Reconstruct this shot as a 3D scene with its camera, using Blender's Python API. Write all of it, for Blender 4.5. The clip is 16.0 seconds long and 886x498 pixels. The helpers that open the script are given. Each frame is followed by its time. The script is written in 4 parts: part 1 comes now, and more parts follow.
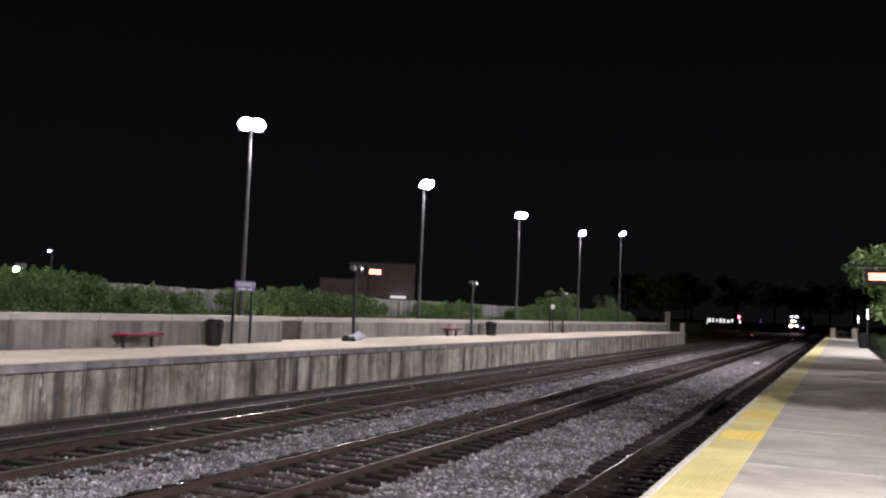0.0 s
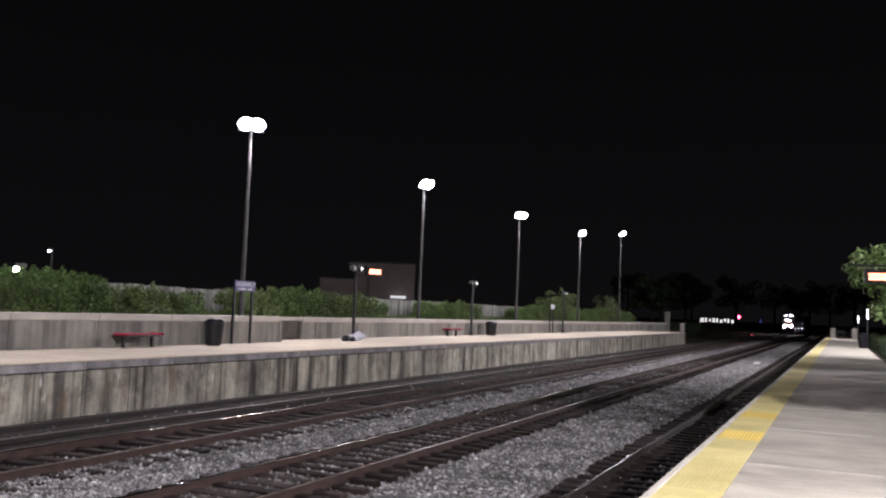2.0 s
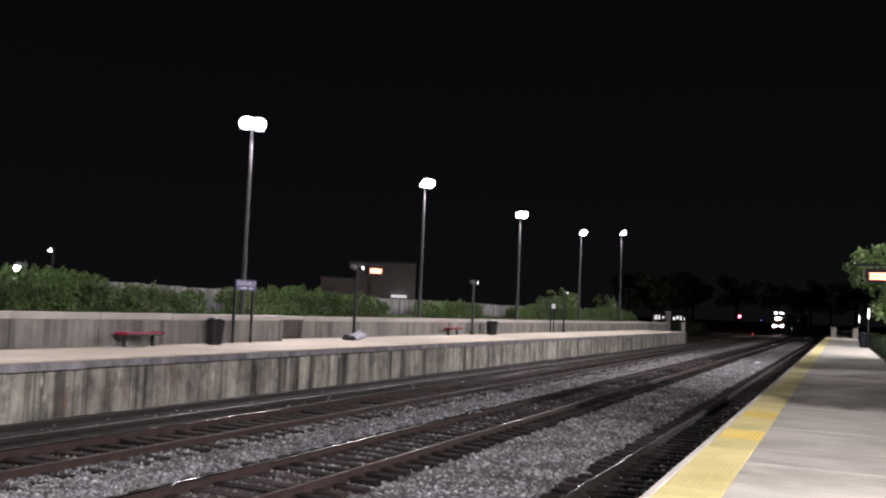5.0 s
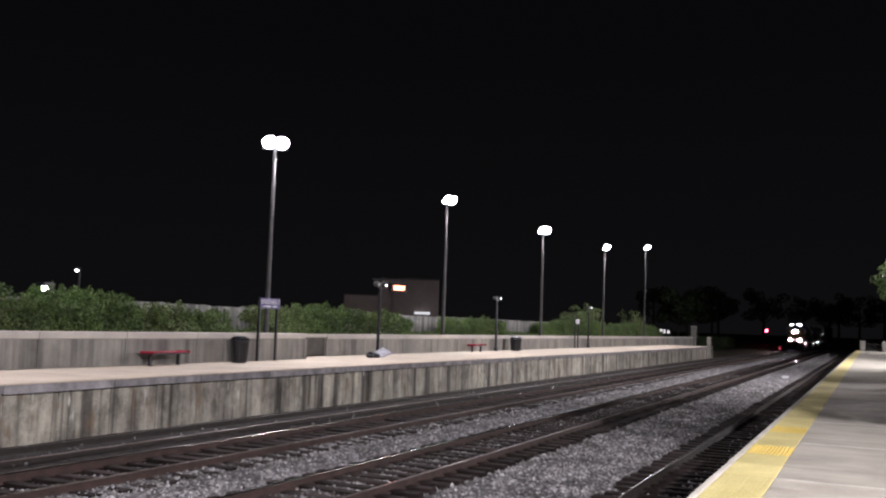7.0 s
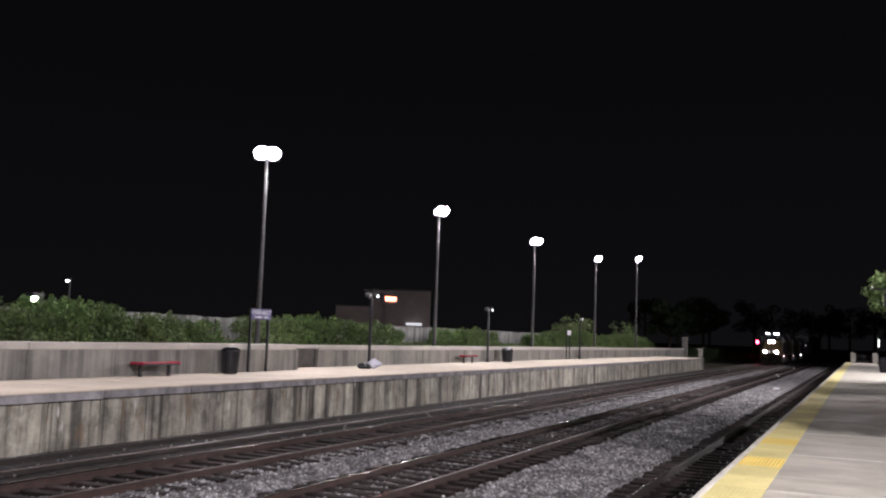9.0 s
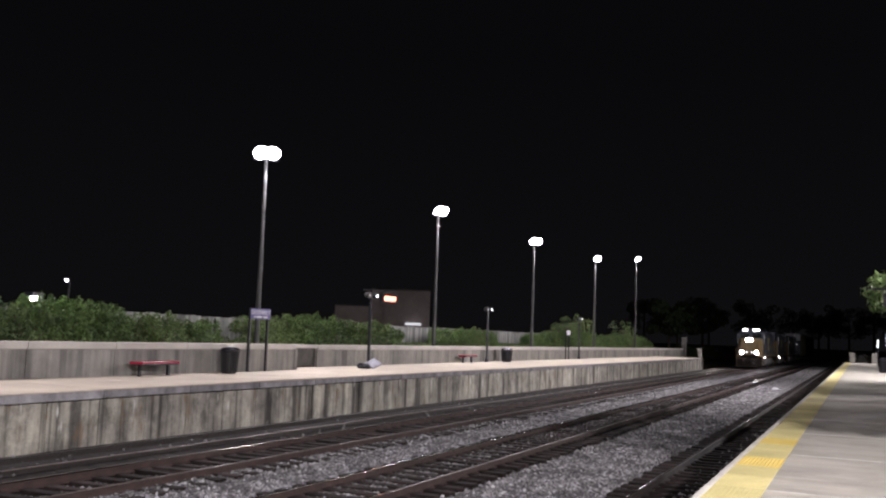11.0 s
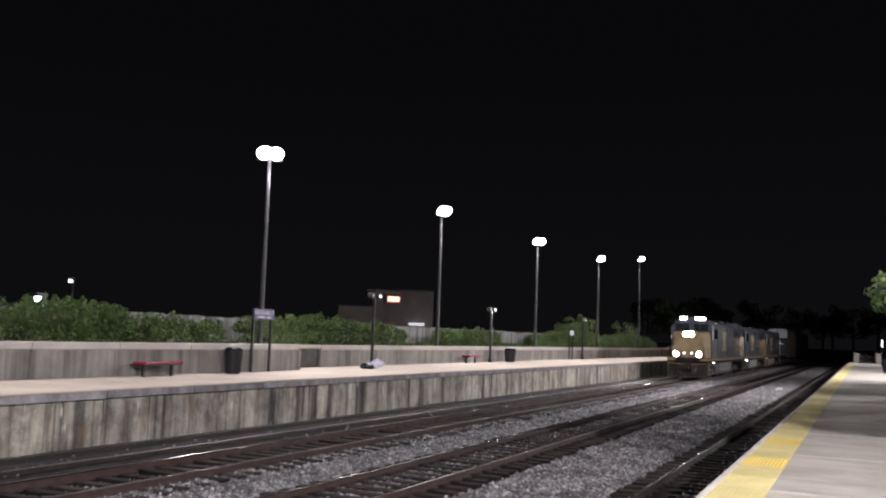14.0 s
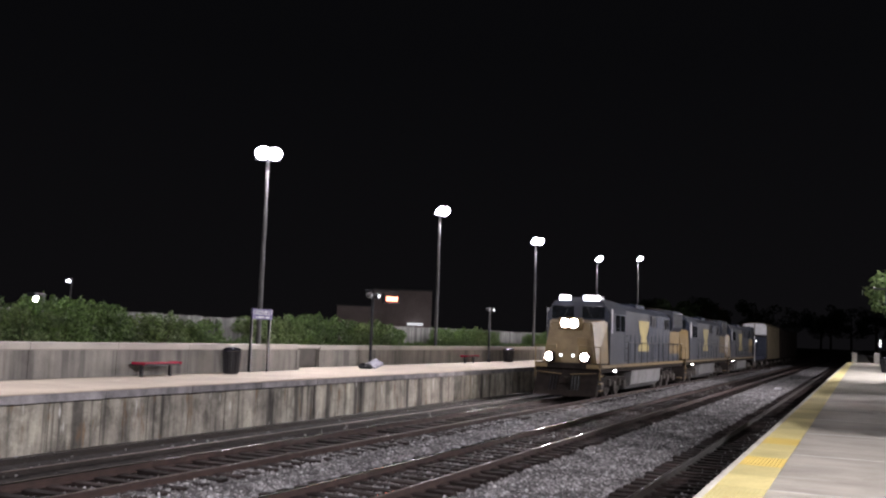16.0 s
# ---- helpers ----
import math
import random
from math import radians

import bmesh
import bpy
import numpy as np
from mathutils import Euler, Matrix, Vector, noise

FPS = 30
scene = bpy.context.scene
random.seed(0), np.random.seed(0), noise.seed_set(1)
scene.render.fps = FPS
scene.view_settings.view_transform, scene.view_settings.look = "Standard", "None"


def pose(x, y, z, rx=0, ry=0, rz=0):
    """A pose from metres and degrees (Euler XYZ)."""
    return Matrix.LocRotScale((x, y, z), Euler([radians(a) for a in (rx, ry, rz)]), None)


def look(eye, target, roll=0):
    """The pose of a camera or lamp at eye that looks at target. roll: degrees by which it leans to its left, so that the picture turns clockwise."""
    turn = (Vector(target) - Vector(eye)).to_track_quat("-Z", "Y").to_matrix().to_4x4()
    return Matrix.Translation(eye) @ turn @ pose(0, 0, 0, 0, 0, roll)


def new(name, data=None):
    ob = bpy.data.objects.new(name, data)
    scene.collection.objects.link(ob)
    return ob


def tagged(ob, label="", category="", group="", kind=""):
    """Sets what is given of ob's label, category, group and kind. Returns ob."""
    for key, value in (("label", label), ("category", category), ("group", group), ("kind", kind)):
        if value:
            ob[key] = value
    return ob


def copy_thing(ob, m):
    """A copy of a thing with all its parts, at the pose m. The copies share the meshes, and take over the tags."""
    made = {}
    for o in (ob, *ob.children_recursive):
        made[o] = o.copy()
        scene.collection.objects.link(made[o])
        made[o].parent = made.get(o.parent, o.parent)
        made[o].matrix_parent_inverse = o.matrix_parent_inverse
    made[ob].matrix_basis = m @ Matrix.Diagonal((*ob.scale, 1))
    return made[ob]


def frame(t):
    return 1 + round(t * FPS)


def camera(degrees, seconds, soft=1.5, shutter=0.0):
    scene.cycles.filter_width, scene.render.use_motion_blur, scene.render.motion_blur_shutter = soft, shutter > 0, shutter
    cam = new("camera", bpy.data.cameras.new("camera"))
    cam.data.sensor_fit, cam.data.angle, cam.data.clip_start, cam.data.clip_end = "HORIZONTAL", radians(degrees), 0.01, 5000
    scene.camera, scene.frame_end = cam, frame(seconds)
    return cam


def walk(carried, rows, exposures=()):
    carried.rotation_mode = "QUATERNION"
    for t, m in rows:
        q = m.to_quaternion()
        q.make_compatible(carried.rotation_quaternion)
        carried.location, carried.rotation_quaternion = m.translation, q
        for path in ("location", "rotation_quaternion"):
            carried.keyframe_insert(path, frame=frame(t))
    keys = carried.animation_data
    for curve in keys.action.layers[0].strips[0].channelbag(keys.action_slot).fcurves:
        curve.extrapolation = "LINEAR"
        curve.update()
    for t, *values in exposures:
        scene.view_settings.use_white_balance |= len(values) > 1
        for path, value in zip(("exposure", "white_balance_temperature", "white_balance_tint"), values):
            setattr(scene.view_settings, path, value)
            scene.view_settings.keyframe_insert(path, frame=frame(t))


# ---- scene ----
# camera on the low platform, beside the yellow edge; rail tops lie at z = 0
EYE = (0.0, 0.0, 2.65)
TURNS = [  # seconds, yaw, pitch, roll
    (0.0, 23.539, 3.763, -2.402), (3.2, 23.539, 3.763, -2.402), (4.6, 23.56, 3.74, -2.43), (5.3, 23.695, 3.682, -2.50),
    (5.5, 24.253, 3.798, -2.47), (6.0, 25.649, 4.693, -2.371), (6.5, 25.941, 4.961, -2.122), (7.0, 25.07, 4.696, -1.95),
    (7.5, 24.554, 5.142, -2.05), (8.0, 24.552, 5.451, -2.033), (8.5, 24.652, 5.464, -2.08), (9.0, 24.54, 5.408, -2.03),
    (11.5, 24.489, 5.398, -2.076), (12.0, 24.487, 5.363, -2.09), (12.5, 24.565, 5.354, -2.07), (13.0, 24.54, 5.415, -2.09),
    (13.5, 24.651, 5.357, -2.09), (14.0, 24.709, 5.407, -2.05), (14.5, 24.591, 5.467, -2.07), (15.0, 24.633, 5.46, -2.0),
    (15.5, 24.82, 5.609, -1.99), (16.0, 24.615, 5.406, -2.01)]
cam = camera(52.0, 16.0, soft=2.25)
walk(cam, [(t, pose(*EYE, 90 + p, r, y)) for t, y, p, r in TURNS], exposures=[(0.0, 0.0), (5.3, 0.0), (7.0, 0.12), (16.0, 0.12)])

# ---- night sky and lamps ----
world = bpy.data.worlds.new("night_sky")
scene.world = world
world.use_nodes = True
wt = world.node_tree
split = wt.nodes.new("ShaderNodeSeparateXYZ")
wt.links.new(wt.nodes.new("ShaderNodeTexCoord").outputs["Generated"], split.inputs[0])
haze = wt.nodes.new("ShaderNodeValToRGB")  # town glow low over the horizon
haze.color_ramp.elements[0].position, haze.color_ramp.elements[0].color = 0.0, (0.0040, 0.0037, 0.0043, 1)
haze.color_ramp.elements[1].position, haze.color_ramp.elements[1].color = 0.3, (0.0024, 0.0024, 0.0029, 1)
wt.links.new(split.outputs["Z"], haze.inputs["Fac"])
wt.links.new(haze.outputs["Color"], wt.nodes["Background"].inputs[0])
wt.nodes["Background"].inputs[1].default_value = 1.0

LAMP_X, LAMP_Y, LAMP_Z = -21.1, [29.0, 45.1, 61.45, 78.1, 94.2], [9.5, 9.48, 9.57, 9.85, 11.3]
RIGHT_X, RIGHT_Z = 12.0, 11.2
RIGHT_Y = [-49.0, 2.0, 54.0, 106.0]
LEFT_POWER, RIGHT_POWER = 1180.0, 7700.0


def lamp(name, at, target, power, colour, size=0.45):
    d = bpy.data.lights.new(name, "AREA")
    d.shape, d.size, d.energy, d.color = "DISK", size, power, colour
    ob = new(name, d)
    ob.matrix_world = look(at, target)
    return ob


for y, z, power in [(y, z, LEFT_POWER) for y, z in zip(LAMP_Y, LAMP_Z)] + [(-4.4, 9.4, 450.0), (12.3, 9.4, 750.0)]:
    lamp("floodlight_beam", (LAMP_X + 0.45, y, z - 0.32), (LAMP_X + 7.5, y, 0), power, (1.0, 0.94, 1.0))
for y, power in zip(RIGHT_Y, (RIGHT_POWER, RIGHT_POWER, RIGHT_POWER, 4200.0)):
    lamp("floodlight_beam", (RIGHT_X - 0.5, y, RIGHT_Z - 0.3), (RIGHT_X - 22.0, y, 0), power, (1.0, 0.935, 0.985))


# ---- materials ----
def tree(name):
    m = bpy.data.materials.new(name)
    m.use_nodes = True
    return m, m.node_tree, m.node_tree.nodes["Principled BSDF"]


def noise_node(nt, coord, scale, detail=4.0, stretch=(1, 1, 1), rough=0.6):
    mp = nt.nodes.new("ShaderNodeMapping")
    mp.inputs["Scale"].default_value = stretch
    n = nt.nodes.new("ShaderNodeTexNoise")
    n.inputs["Scale"].default_value, n.inputs["Detail"].default_value, n.inputs["Roughness"].default_value = scale, detail, rough
    nt.links.new(coord, mp.inputs["Vector"])
    nt.links.new(mp.outputs["Vector"], n.inputs["Vector"])
    return n.outputs["Fac"]


def ramp(nt, fac, stops):
    r = nt.nodes.new("ShaderNodeValToRGB")
    while len(r.color_ramp.elements) < len(stops):
        r.color_ramp.elements.new(0.5)
    for e, (p, c) in zip(r.color_ramp.elements, stops):
        e.position, e.color = p, (*c, 1)
    nt.links.new(fac, r.inputs["Fac"])
    return r.outputs["Color"]


def mix(nt, kind, fac, a, b):
    m = nt.nodes.new("ShaderNodeMix")
    m.data_type, m.blend_type = "RGBA", kind
    for sock, v in ((m.inputs[0], fac), (m.inputs[6], a), (m.inputs[7], b)):
        if isinstance(v, bpy.types.NodeSocket):
            nt.links.new(v, sock)
        else:
            sock.default_value = v if isinstance(v, (int, float)) else (*v, 1)
    return m.outputs[2]


def coords(nt, moving=False):
    if moving:
        return nt.nodes.new("ShaderNodeTexCoord").outputs["Object"]
    return nt.nodes.new("ShaderNodeNewGeometry").outputs["Position"]


def bumped(nt, bsdf, height, strength, distance=0.01):
    b = nt.nodes.new("ShaderNodeBump")
    b.inputs["Strength"].default_value, b.inputs["Distance"].default_value = strength, distance
    nt.links.new(height, b.inputs["Height"])
    nt.links.new(b.outputs["Normal"], bsdf.inputs["Normal"])


def surface(name, dark, light, scale=3.0, fine=40.0, rough=0.7, metal=0.0, bump=0.3, moving=False, random_amount=0.0, island=False, bands=0.0):
    """A surface with broad stains between two colours, fine grain and bump."""
    m, nt, b = tree(name)
    c = coords(nt, moving)
    broad = noise_node(nt, c, scale, 5)
    grain = noise_node(nt, c, fine, 3)
    col = ramp(nt, broad, [(0.3, dark), (0.7, light)])
    col = mix(nt, "MULTIPLY", 0.5, col, ramp(nt, grain, [(0.25, (0.55, 0.55, 0.55)), (0.75, (1.25, 1.25, 1.25))]))
    if bands:  # faint strokes across a broomed surface, and darker foot-worn stains
        strokes = noise_node(nt, c, 1.0, 5, (0.22, 3.4, 1), 0.7)
        col = mix(nt, "MULTIPLY", bands, col, ramp(nt, strokes, [(0.32, (0.72, 0.72, 0.72)), (0.65, (1.1, 1.1, 1.1))]))
        stains = noise_node(nt, c, 0.45, 7, (1, 1.8, 1), 0.7)
        col = mix(nt, "MULTIPLY", bands, col, ramp(nt, stains, [(0.36, (0.66, 0.655, 0.64)), (0.5, (1.02, 1.02, 1.02))]))
    if random_amount:
        if island:
            val = nt.nodes.new("ShaderNodeNewGeometry").outputs["Random Per Island"]
        else:
            val = nt.nodes.new("ShaderNodeObjectInfo").outputs["Random"]
        col = mix(nt, "MULTIPLY", random_amount, col, ramp(nt, val, [(0, (0.22, 0.22, 0.22)), (0.6, (0.85, 0.85, 0.85)), (1, (1.9, 1.9, 1.9))]))
    nt.links.new(col, b.inputs["Base Color"])
    b.inputs["Roughness"].default_value, b.inputs["Metallic"].default_value = rough, metal
    if rough >= 0.9:
        b.inputs["Specular IOR Level"].default_value = 0.12
    if bump:
        bumped(nt, b, grain, bump)
    return m


def streaked(name, dark, mid, light, along=1.0, rust=True, amount=0.3, blotch=1.0):
    """Old cast concrete with rain streaks running down it."""
    m, nt, b = tree(name)
    c = coords(nt)
    wide = noise_node(nt, c, 1.0, 4, (0.2, 1.6 * along, 0.06), 0.6)
    narrow = noise_node(nt, c, 1.0, 4, (0.3, 6.5 * along, 0.14), 0.65)
    cloud = noise_node(nt, c, 1.7, 8, (1, 1, 0.6), 0.7)
    grain = noise_node(nt, c, 38, 4)
    col = ramp(nt, wide, [(0.39, dark), (0.45, mid), (0.62, light)])
    col = mix(nt, "MULTIPLY", 0.5, col, ramp(nt, narrow, [(0.3, (0.5, 0.49, 0.47)), (0.5, (0.95, 0.95, 0.95)), (0.72, (1.3, 1.27, 1.22))]))
    col = mix(nt, "MULTIPLY", 0.9 * blotch, col, ramp(nt, cloud, [(0.34, (0.4, 0.4, 0.38)), (0.5, (0.95, 0.95, 0.93)), (0.68, (1.3, 1.29, 1.24))]))
    patch = noise_node(nt, c, 0.55, 6, (1, 1, 1.6), 0.75)
    col = mix(nt, "MULTIPLY", 0.7 * blotch, col, ramp(nt, patch, [(0.38, (0.52, 0.5, 0.5)), (0.56, (1.08, 1.08, 1.04))]))
    col = mix(nt, "MULTIPLY", 0.45, col, ramp(nt, grain, [(0.3, (0.5, 0.5, 0.5)), (0.7, (1.3, 1.3, 1.3))]))
    if rust:
        spots = noise_node(nt, c, 1.0, 3, (0.3, 3.2, 0.75))
        col = mix(nt, "MIX", ramp(nt, spots, [(0.59, (0, 0, 0)), (0.68, (0.7, 0.7, 0.7))]), col, (0.14, 0.085, 0.045))
        lime = noise_node(nt, c, 1.0, 2, (0.3, 4.1, 0.9))
        col = mix(nt, "MIX", ramp(nt, lime, [(0.66, (0, 0, 0)), (0.73, (0.75, 0.75, 0.75))]), col, (0.62, 0.61, 0.58))
    rnd = nt.nodes.new("ShaderNodeObjectInfo").outputs["Random"]
    col = mix(nt, "MULTIPLY", amount, col, ramp(nt, rnd, [(0, (0.55, 0.55, 0.55)), (1, (1.3, 1.3, 1.27))]))
    nt.links.new(col, b.inputs["Base Color"])
    b.inputs["Roughness"].default_value = 0.9
    bumped(nt, b, grain, 0.4)
    return m


def plain(name, colour, rough=0.5, metal=0.0):
    return surface(name, [v * 0.75 for v in colour], [v * 1.15 for v in colour], 2.5, 60, rough, metal, 0.1, moving=True)


def glow(name, colour, strength):
    m, nt, b = tree(name)
    b.inputs["Base Color"].default_value = (0.8, 0.8, 0.8, 1)
    b.inputs["Emission Color"].default_value = (*colour, 1)
    b.inputs["Emission Strength"].default_value = strength
    return m


WALL = streaked("stained_concrete", (0.085, 0.08, 0.074), (0.28, 0.264, 0.236), (0.45, 0.425, 0.378))
PARAPET = streaked("parapet_concrete", (0.14, 0.135, 0.13), (0.22, 0.213, 0.203), (0.28, 0.27, 0.25), 0.8, False, blotch=0.4)
COPING = surface("coping_concrete", (0.13, 0.125, 0.13), (0.34, 0.325, 0.335), 1.9, 45, 0.9, random_amount=0.25)
CAP = surface("cap_concrete", (0.38, 0.36, 0.33), (0.52, 0.49, 0.45), 0.9, 45, 0.9)
DECK = surface("platform_paving", (0.43, 0.365, 0.295), (0.565, 0.49, 0.40), 0.7, 30, 0.85)
SLAB = surface("brushed_concrete", (0.35, 0.327, 0.28), (0.53, 0.5, 0.432), 0.8, 60, 0.85, random_amount=0.16, bands=0.6)
JOINT = surface("joint_filler", (0.40, 0.385, 0.345), (0.74, 0.72, 0.67), 1.5, 40, 0.9)
YELLOW = surface("tactile_yellow", (0.55, 0.48, 0.20), (0.70, 0.615, 0.285), 1.6, 50, 0.7, random_amount=0.22)
YELLOW_NEW = surface("new_tactile_yellow", (0.62, 0.46, 0.11), (0.76, 0.58, 0.16), 1.6, 50, 0.6)
NOSING = surface("edge_nosing", (0.45, 0.43, 0.38), (0.62, 0.6, 0.54), 2, 40, 0.8)
RAILSIDE = surface("rusted_rail", (0.022, 0.012, 0.010), (0.054, 0.030, 0.025), 4, 60, 0.85, 0.0)
RAIL_DULL = surface("blackened_rail", (0.014, 0.011, 0.010), (0.034, 0.026, 0.022), 4, 60, 0.7, 0.2)
RAILTOP = surface("polished_rail_head", (0.3, 0.27, 0.26), (0.56, 0.53, 0.53), 1.2, 80, 0.11, 1.0, 0.003)
RAIL_GRIMY = surface("grimy_rail_head", (0.09, 0.075, 0.07), (0.18, 0.16, 0.155), 1.6, 70, 0.24, 1.0, 0.006)
RAILWORN = surface("dull_rail_head", (0.07, 0.052, 0.046), (0.16, 0.125, 0.115), 2.2, 60, 0.42, 0.7, 0.05)
TIE = surface("creosoted_timber", (0.013, 0.009, 0.009), (0.038, 0.028, 0.026), 3, 50, 0.9, random_amount=0.6)
BED = surface("ballast_bed", (0.03, 0.028, 0.029), (0.13, 0.125, 0.129), 12, 24, 0.95, bump=1.0)
STONE = surface("ballast_stone", (0.07, 0.066, 0.067), (0.30, 0.29, 0.295), 1.1, 30, 0.85, random_amount=0.9, island=True)
STONE_PALE = surface("pale_ballast_stone", (0.30, 0.295, 0.30), (0.55, 0.54, 0.55), 1.1, 30, 0.8, random_amount=0.5, island=True)
BED_DARK = surface("dark_ballast", (0.014, 0.012, 0.012), (0.04, 0.034, 0.032), 5, 26, 0.95, bump=1.0)
BED_BROWN = surface("grimy_ballast", (0.03, 0.022, 0.021), (0.085, 0.065, 0.062), 5, 26, 0.95, bump=1.0)
STONE_BROWN = surface("grimy_stone", (0.07, 0.06, 0.058), (0.22, 0.195, 0.19), 1.1, 30, 0.9, random_amount=0.9, island=True)
EARTH = surface("earth", (0.035, 0.035, 0.022), (0.09, 0.08, 0.055), 0.5, 12, 0.95)
LEAF = surface("hedge_leaf", (0.034, 0.064, 0.018), (0.11, 0.178, 0.042), 0.7, 9, 0.6, bump=0, random_amount=0.6, island=True)


def leafy(m, share):
    """Lets some of the light that falls on one side of a leaf come out of the other."""
    nt = m.node_tree
    b, out = nt.nodes["Principled BSDF"], nt.nodes["Material Output"]
    thin, both = nt.nodes.new("ShaderNodeBsdfTranslucent"), nt.nodes.new("ShaderNodeMixShader")
    nt.links.new(b.inputs["Base Color"].links[0].from_socket, thin.inputs["Color"])
    both.inputs[0].default_value = share
    nt.links.new(b.outputs[0], both.inputs[1])
    nt.links.new(thin.outputs[0], both.inputs[2])
    nt.links.new(both.outputs[0], out.inputs["Surface"])


LEAF_PALE = surface("shrub_leaf", (0.05, 0.08, 0.027), (0.14, 0.195, 0.06), 0.9, 9, 0.6, bump=0, random_amount=0.6, island=True)
# leaf colour made paler to stand in for strong lamplight on one tree
LEAF_LIT = surface("lamplit_leaf", (0.10, 0.17, 0.055), (0.25, 0.34, 0.14), 0.9, 9, 0.5, bump=0, random_amount=0.7, island=True)
LEAF_DARK = surface("far_leaf", (0.025, 0.045, 0.016), (0.05, 0.075, 0.028), 0.4, 5, 0.7, bump=0, random_amount=0.5, island=True)
for leaf_material, share in ((LEAF, 0.2), (LEAF_PALE, 0.28), (LEAF_LIT, 0.5)):
    leafy(leaf_material, share)
BARK = surface("bark", (0.045, 0.034, 0.025), (0.11, 0.085, 0.06), 6, 40, 0.9)
FENCE = surface("weathered_board", (0.15, 0.15, 0.142), (0.27, 0.268, 0.252), 1.3, 30, 0.9, random_amount=0.5)
POLE = surface("bronze_pole", (0.034, 0.033, 0.034), (0.065, 0.062, 0.064), 3, 60, 0.5, 0.3)
BLACK = surface("black_metal", (0.004, 0.004, 0.006), (0.011, 0.011, 0.015), 4, 50, 0.35, bump=0.1)
PANEL_DARK = surface("dark_panel_paint", (0.035, 0.032, 0.028), (0.07, 0.064, 0.056), 3, 40, 0.7)
RED = surface("red_painted_slats", (0.26, 0.013, 0.035), (0.40, 0.022, 0.06), 5, 60, 0.25)
GLOSS_BLACK = surface("glossy_black", (0.006, 0.006, 0.01), (0.014, 0.014, 0.02), 4, 50, 0.12, bump=0.02)
WHITE = surface("white_sheet", (0.55, 0.55, 0.6), (0.8, 0.8, 0.84), 4, 60, 0.5)
SIGN_BLUE = surface("sign_blue", (0.07, 0.055, 0.17), (0.11, 0.09, 0.24), 4, 60, 0.5)
SHEET = surface("grey_sheet", (0.26, 0.26, 0.31), (0.46, 0.46, 0.52), 4, 60, 0.6)
INK = plain("sign_ink", (0.22, 0.2, 0.36), 0.6)
BRICK = surface("dim_facade", (0.15, 0.122, 0.116), (0.235, 0.193, 0.182), 0.3, 6, 0.9)
ROOFING = plain("roofing", (0.05, 0.05, 0.05), 0.9)
GLASS = plain("dark_glass", (0.012, 0.014, 0.017), 0.08)
LAMP_GLOW = glow("lamp_lens", (0.86, 0.84, 1.0), 60)
YARD_GLOW = glow("yard_lamp_lens", (0.85, 0.87, 1.0), 25)
HEDGE_GLOW = glow("hedge_lamp_lens", (0.95, 1.0, 0.9), 160)
SMALL_GLOW = glow("small_lamp_lens", (0.9, 0.95, 1.0), 5)
LED = glow("led_matrix", (1.0, 0.2, 0.1), 7.0)
CANOPY = glow("glowing_canopy", (0.9, 0.92, 1.0), 0.7)
RED_GLOW = glow("signal_red", (1.0, 0.03, 0.07), 60)
DWARF_GLOW = glow("dwarf_signal_red", (1.0, 0.03, 0.07), 3)
BLUE_GLOW = glow("signal_blue", (0.15, 0.2, 1.0), 3)
HEAD_GLOW = glow("headlight_lens", (1.0, 0.88, 0.86), 480)
DITCH_GLOW = glow("ditch_light_lens", (1.0, 0.88, 0.86), 550)
STEP_GLOW = glow("step_light_lens", (1.0, 0.95, 0.92), 60)
BOARD_GLOW = glow("number_board_lens", (0.9, 0.88, 1.0), 9)
BUS_GLOW = glow("bus_window_light", (1.0, 0.95, 0.98), 1.1)
TUBE_GLOW = glow("lamp_tube", (0.95, 1.0, 0.95), 4.0)
LOCO_GREY = surface("loco_grey_paint", (0.021, 0.0245, 0.033), (0.043, 0.048, 0.064), 1.2, 40, 0.45, moving=True)
LOCO_BLUE = surface("loco_blue_paint", (0.012, 0.016, 0.030), (0.026, 0.033, 0.056), 1.2, 40, 0.45, moving=True)
LOCO_YELLOW = surface("loco_yellow_paint", (0.13, 0.088, 0.037), (0.22, 0.155, 0.066), 1.4, 40, 0.5, moving=True)
EMBLEM = surface("emblem_yellow", (0.30, 0.245, 0.10), (0.42, 0.35, 0.15), 1.4, 40, 0.5, moving=True)
LOCO_DARK = surface("loco_underframe", (0.010, 0.008, 0.007), (0.027, 0.021, 0.019), 2.5, 40, 0.9, moving=True)
TANK = surface("fuel_tank_paint", (0.12, 0.117, 0.117), (0.23, 0.225, 0.225), 1.6, 40, 0.6, moving=True)
STEEL = surface("wheel_steel", (0.05, 0.045, 0.04), (0.13, 0.115, 0.105), 4, 40, 0.5, 0.6, moving=True)
TAN = surface("boxcar_tan", (0.06, 0.046, 0.027), (0.10, 0.08, 0.046), 1.0, 40, 0.7, moving=True)
BOXCAR_WHITE = surface("boxcar_white", (0.6, 0.6, 0.62), (0.8, 0.8, 0.82), 1.5, 40, 0.6, moving=True)


# ---- building helpers ----
def bx(bm, x0, x1, y0, y1, z0, z1, bevel=0.0):
    m = Matrix.LocRotScale(((x0 + x1) / 2, (y0 + y1) / 2, (z0 + z1) / 2), None, (abs(x1 - x0), abs(y1 - y0), abs(z1 - z0)))
    vs = bmesh.ops.create_cube(bm, size=1, matrix=m)["verts"]
    if bevel:
        edges = list({e for v in vs for e in v.link_edges})
        bmesh.ops.bevel(bm, geom=edges, offset=bevel, segments=1, affect="EDGES")
    return bm


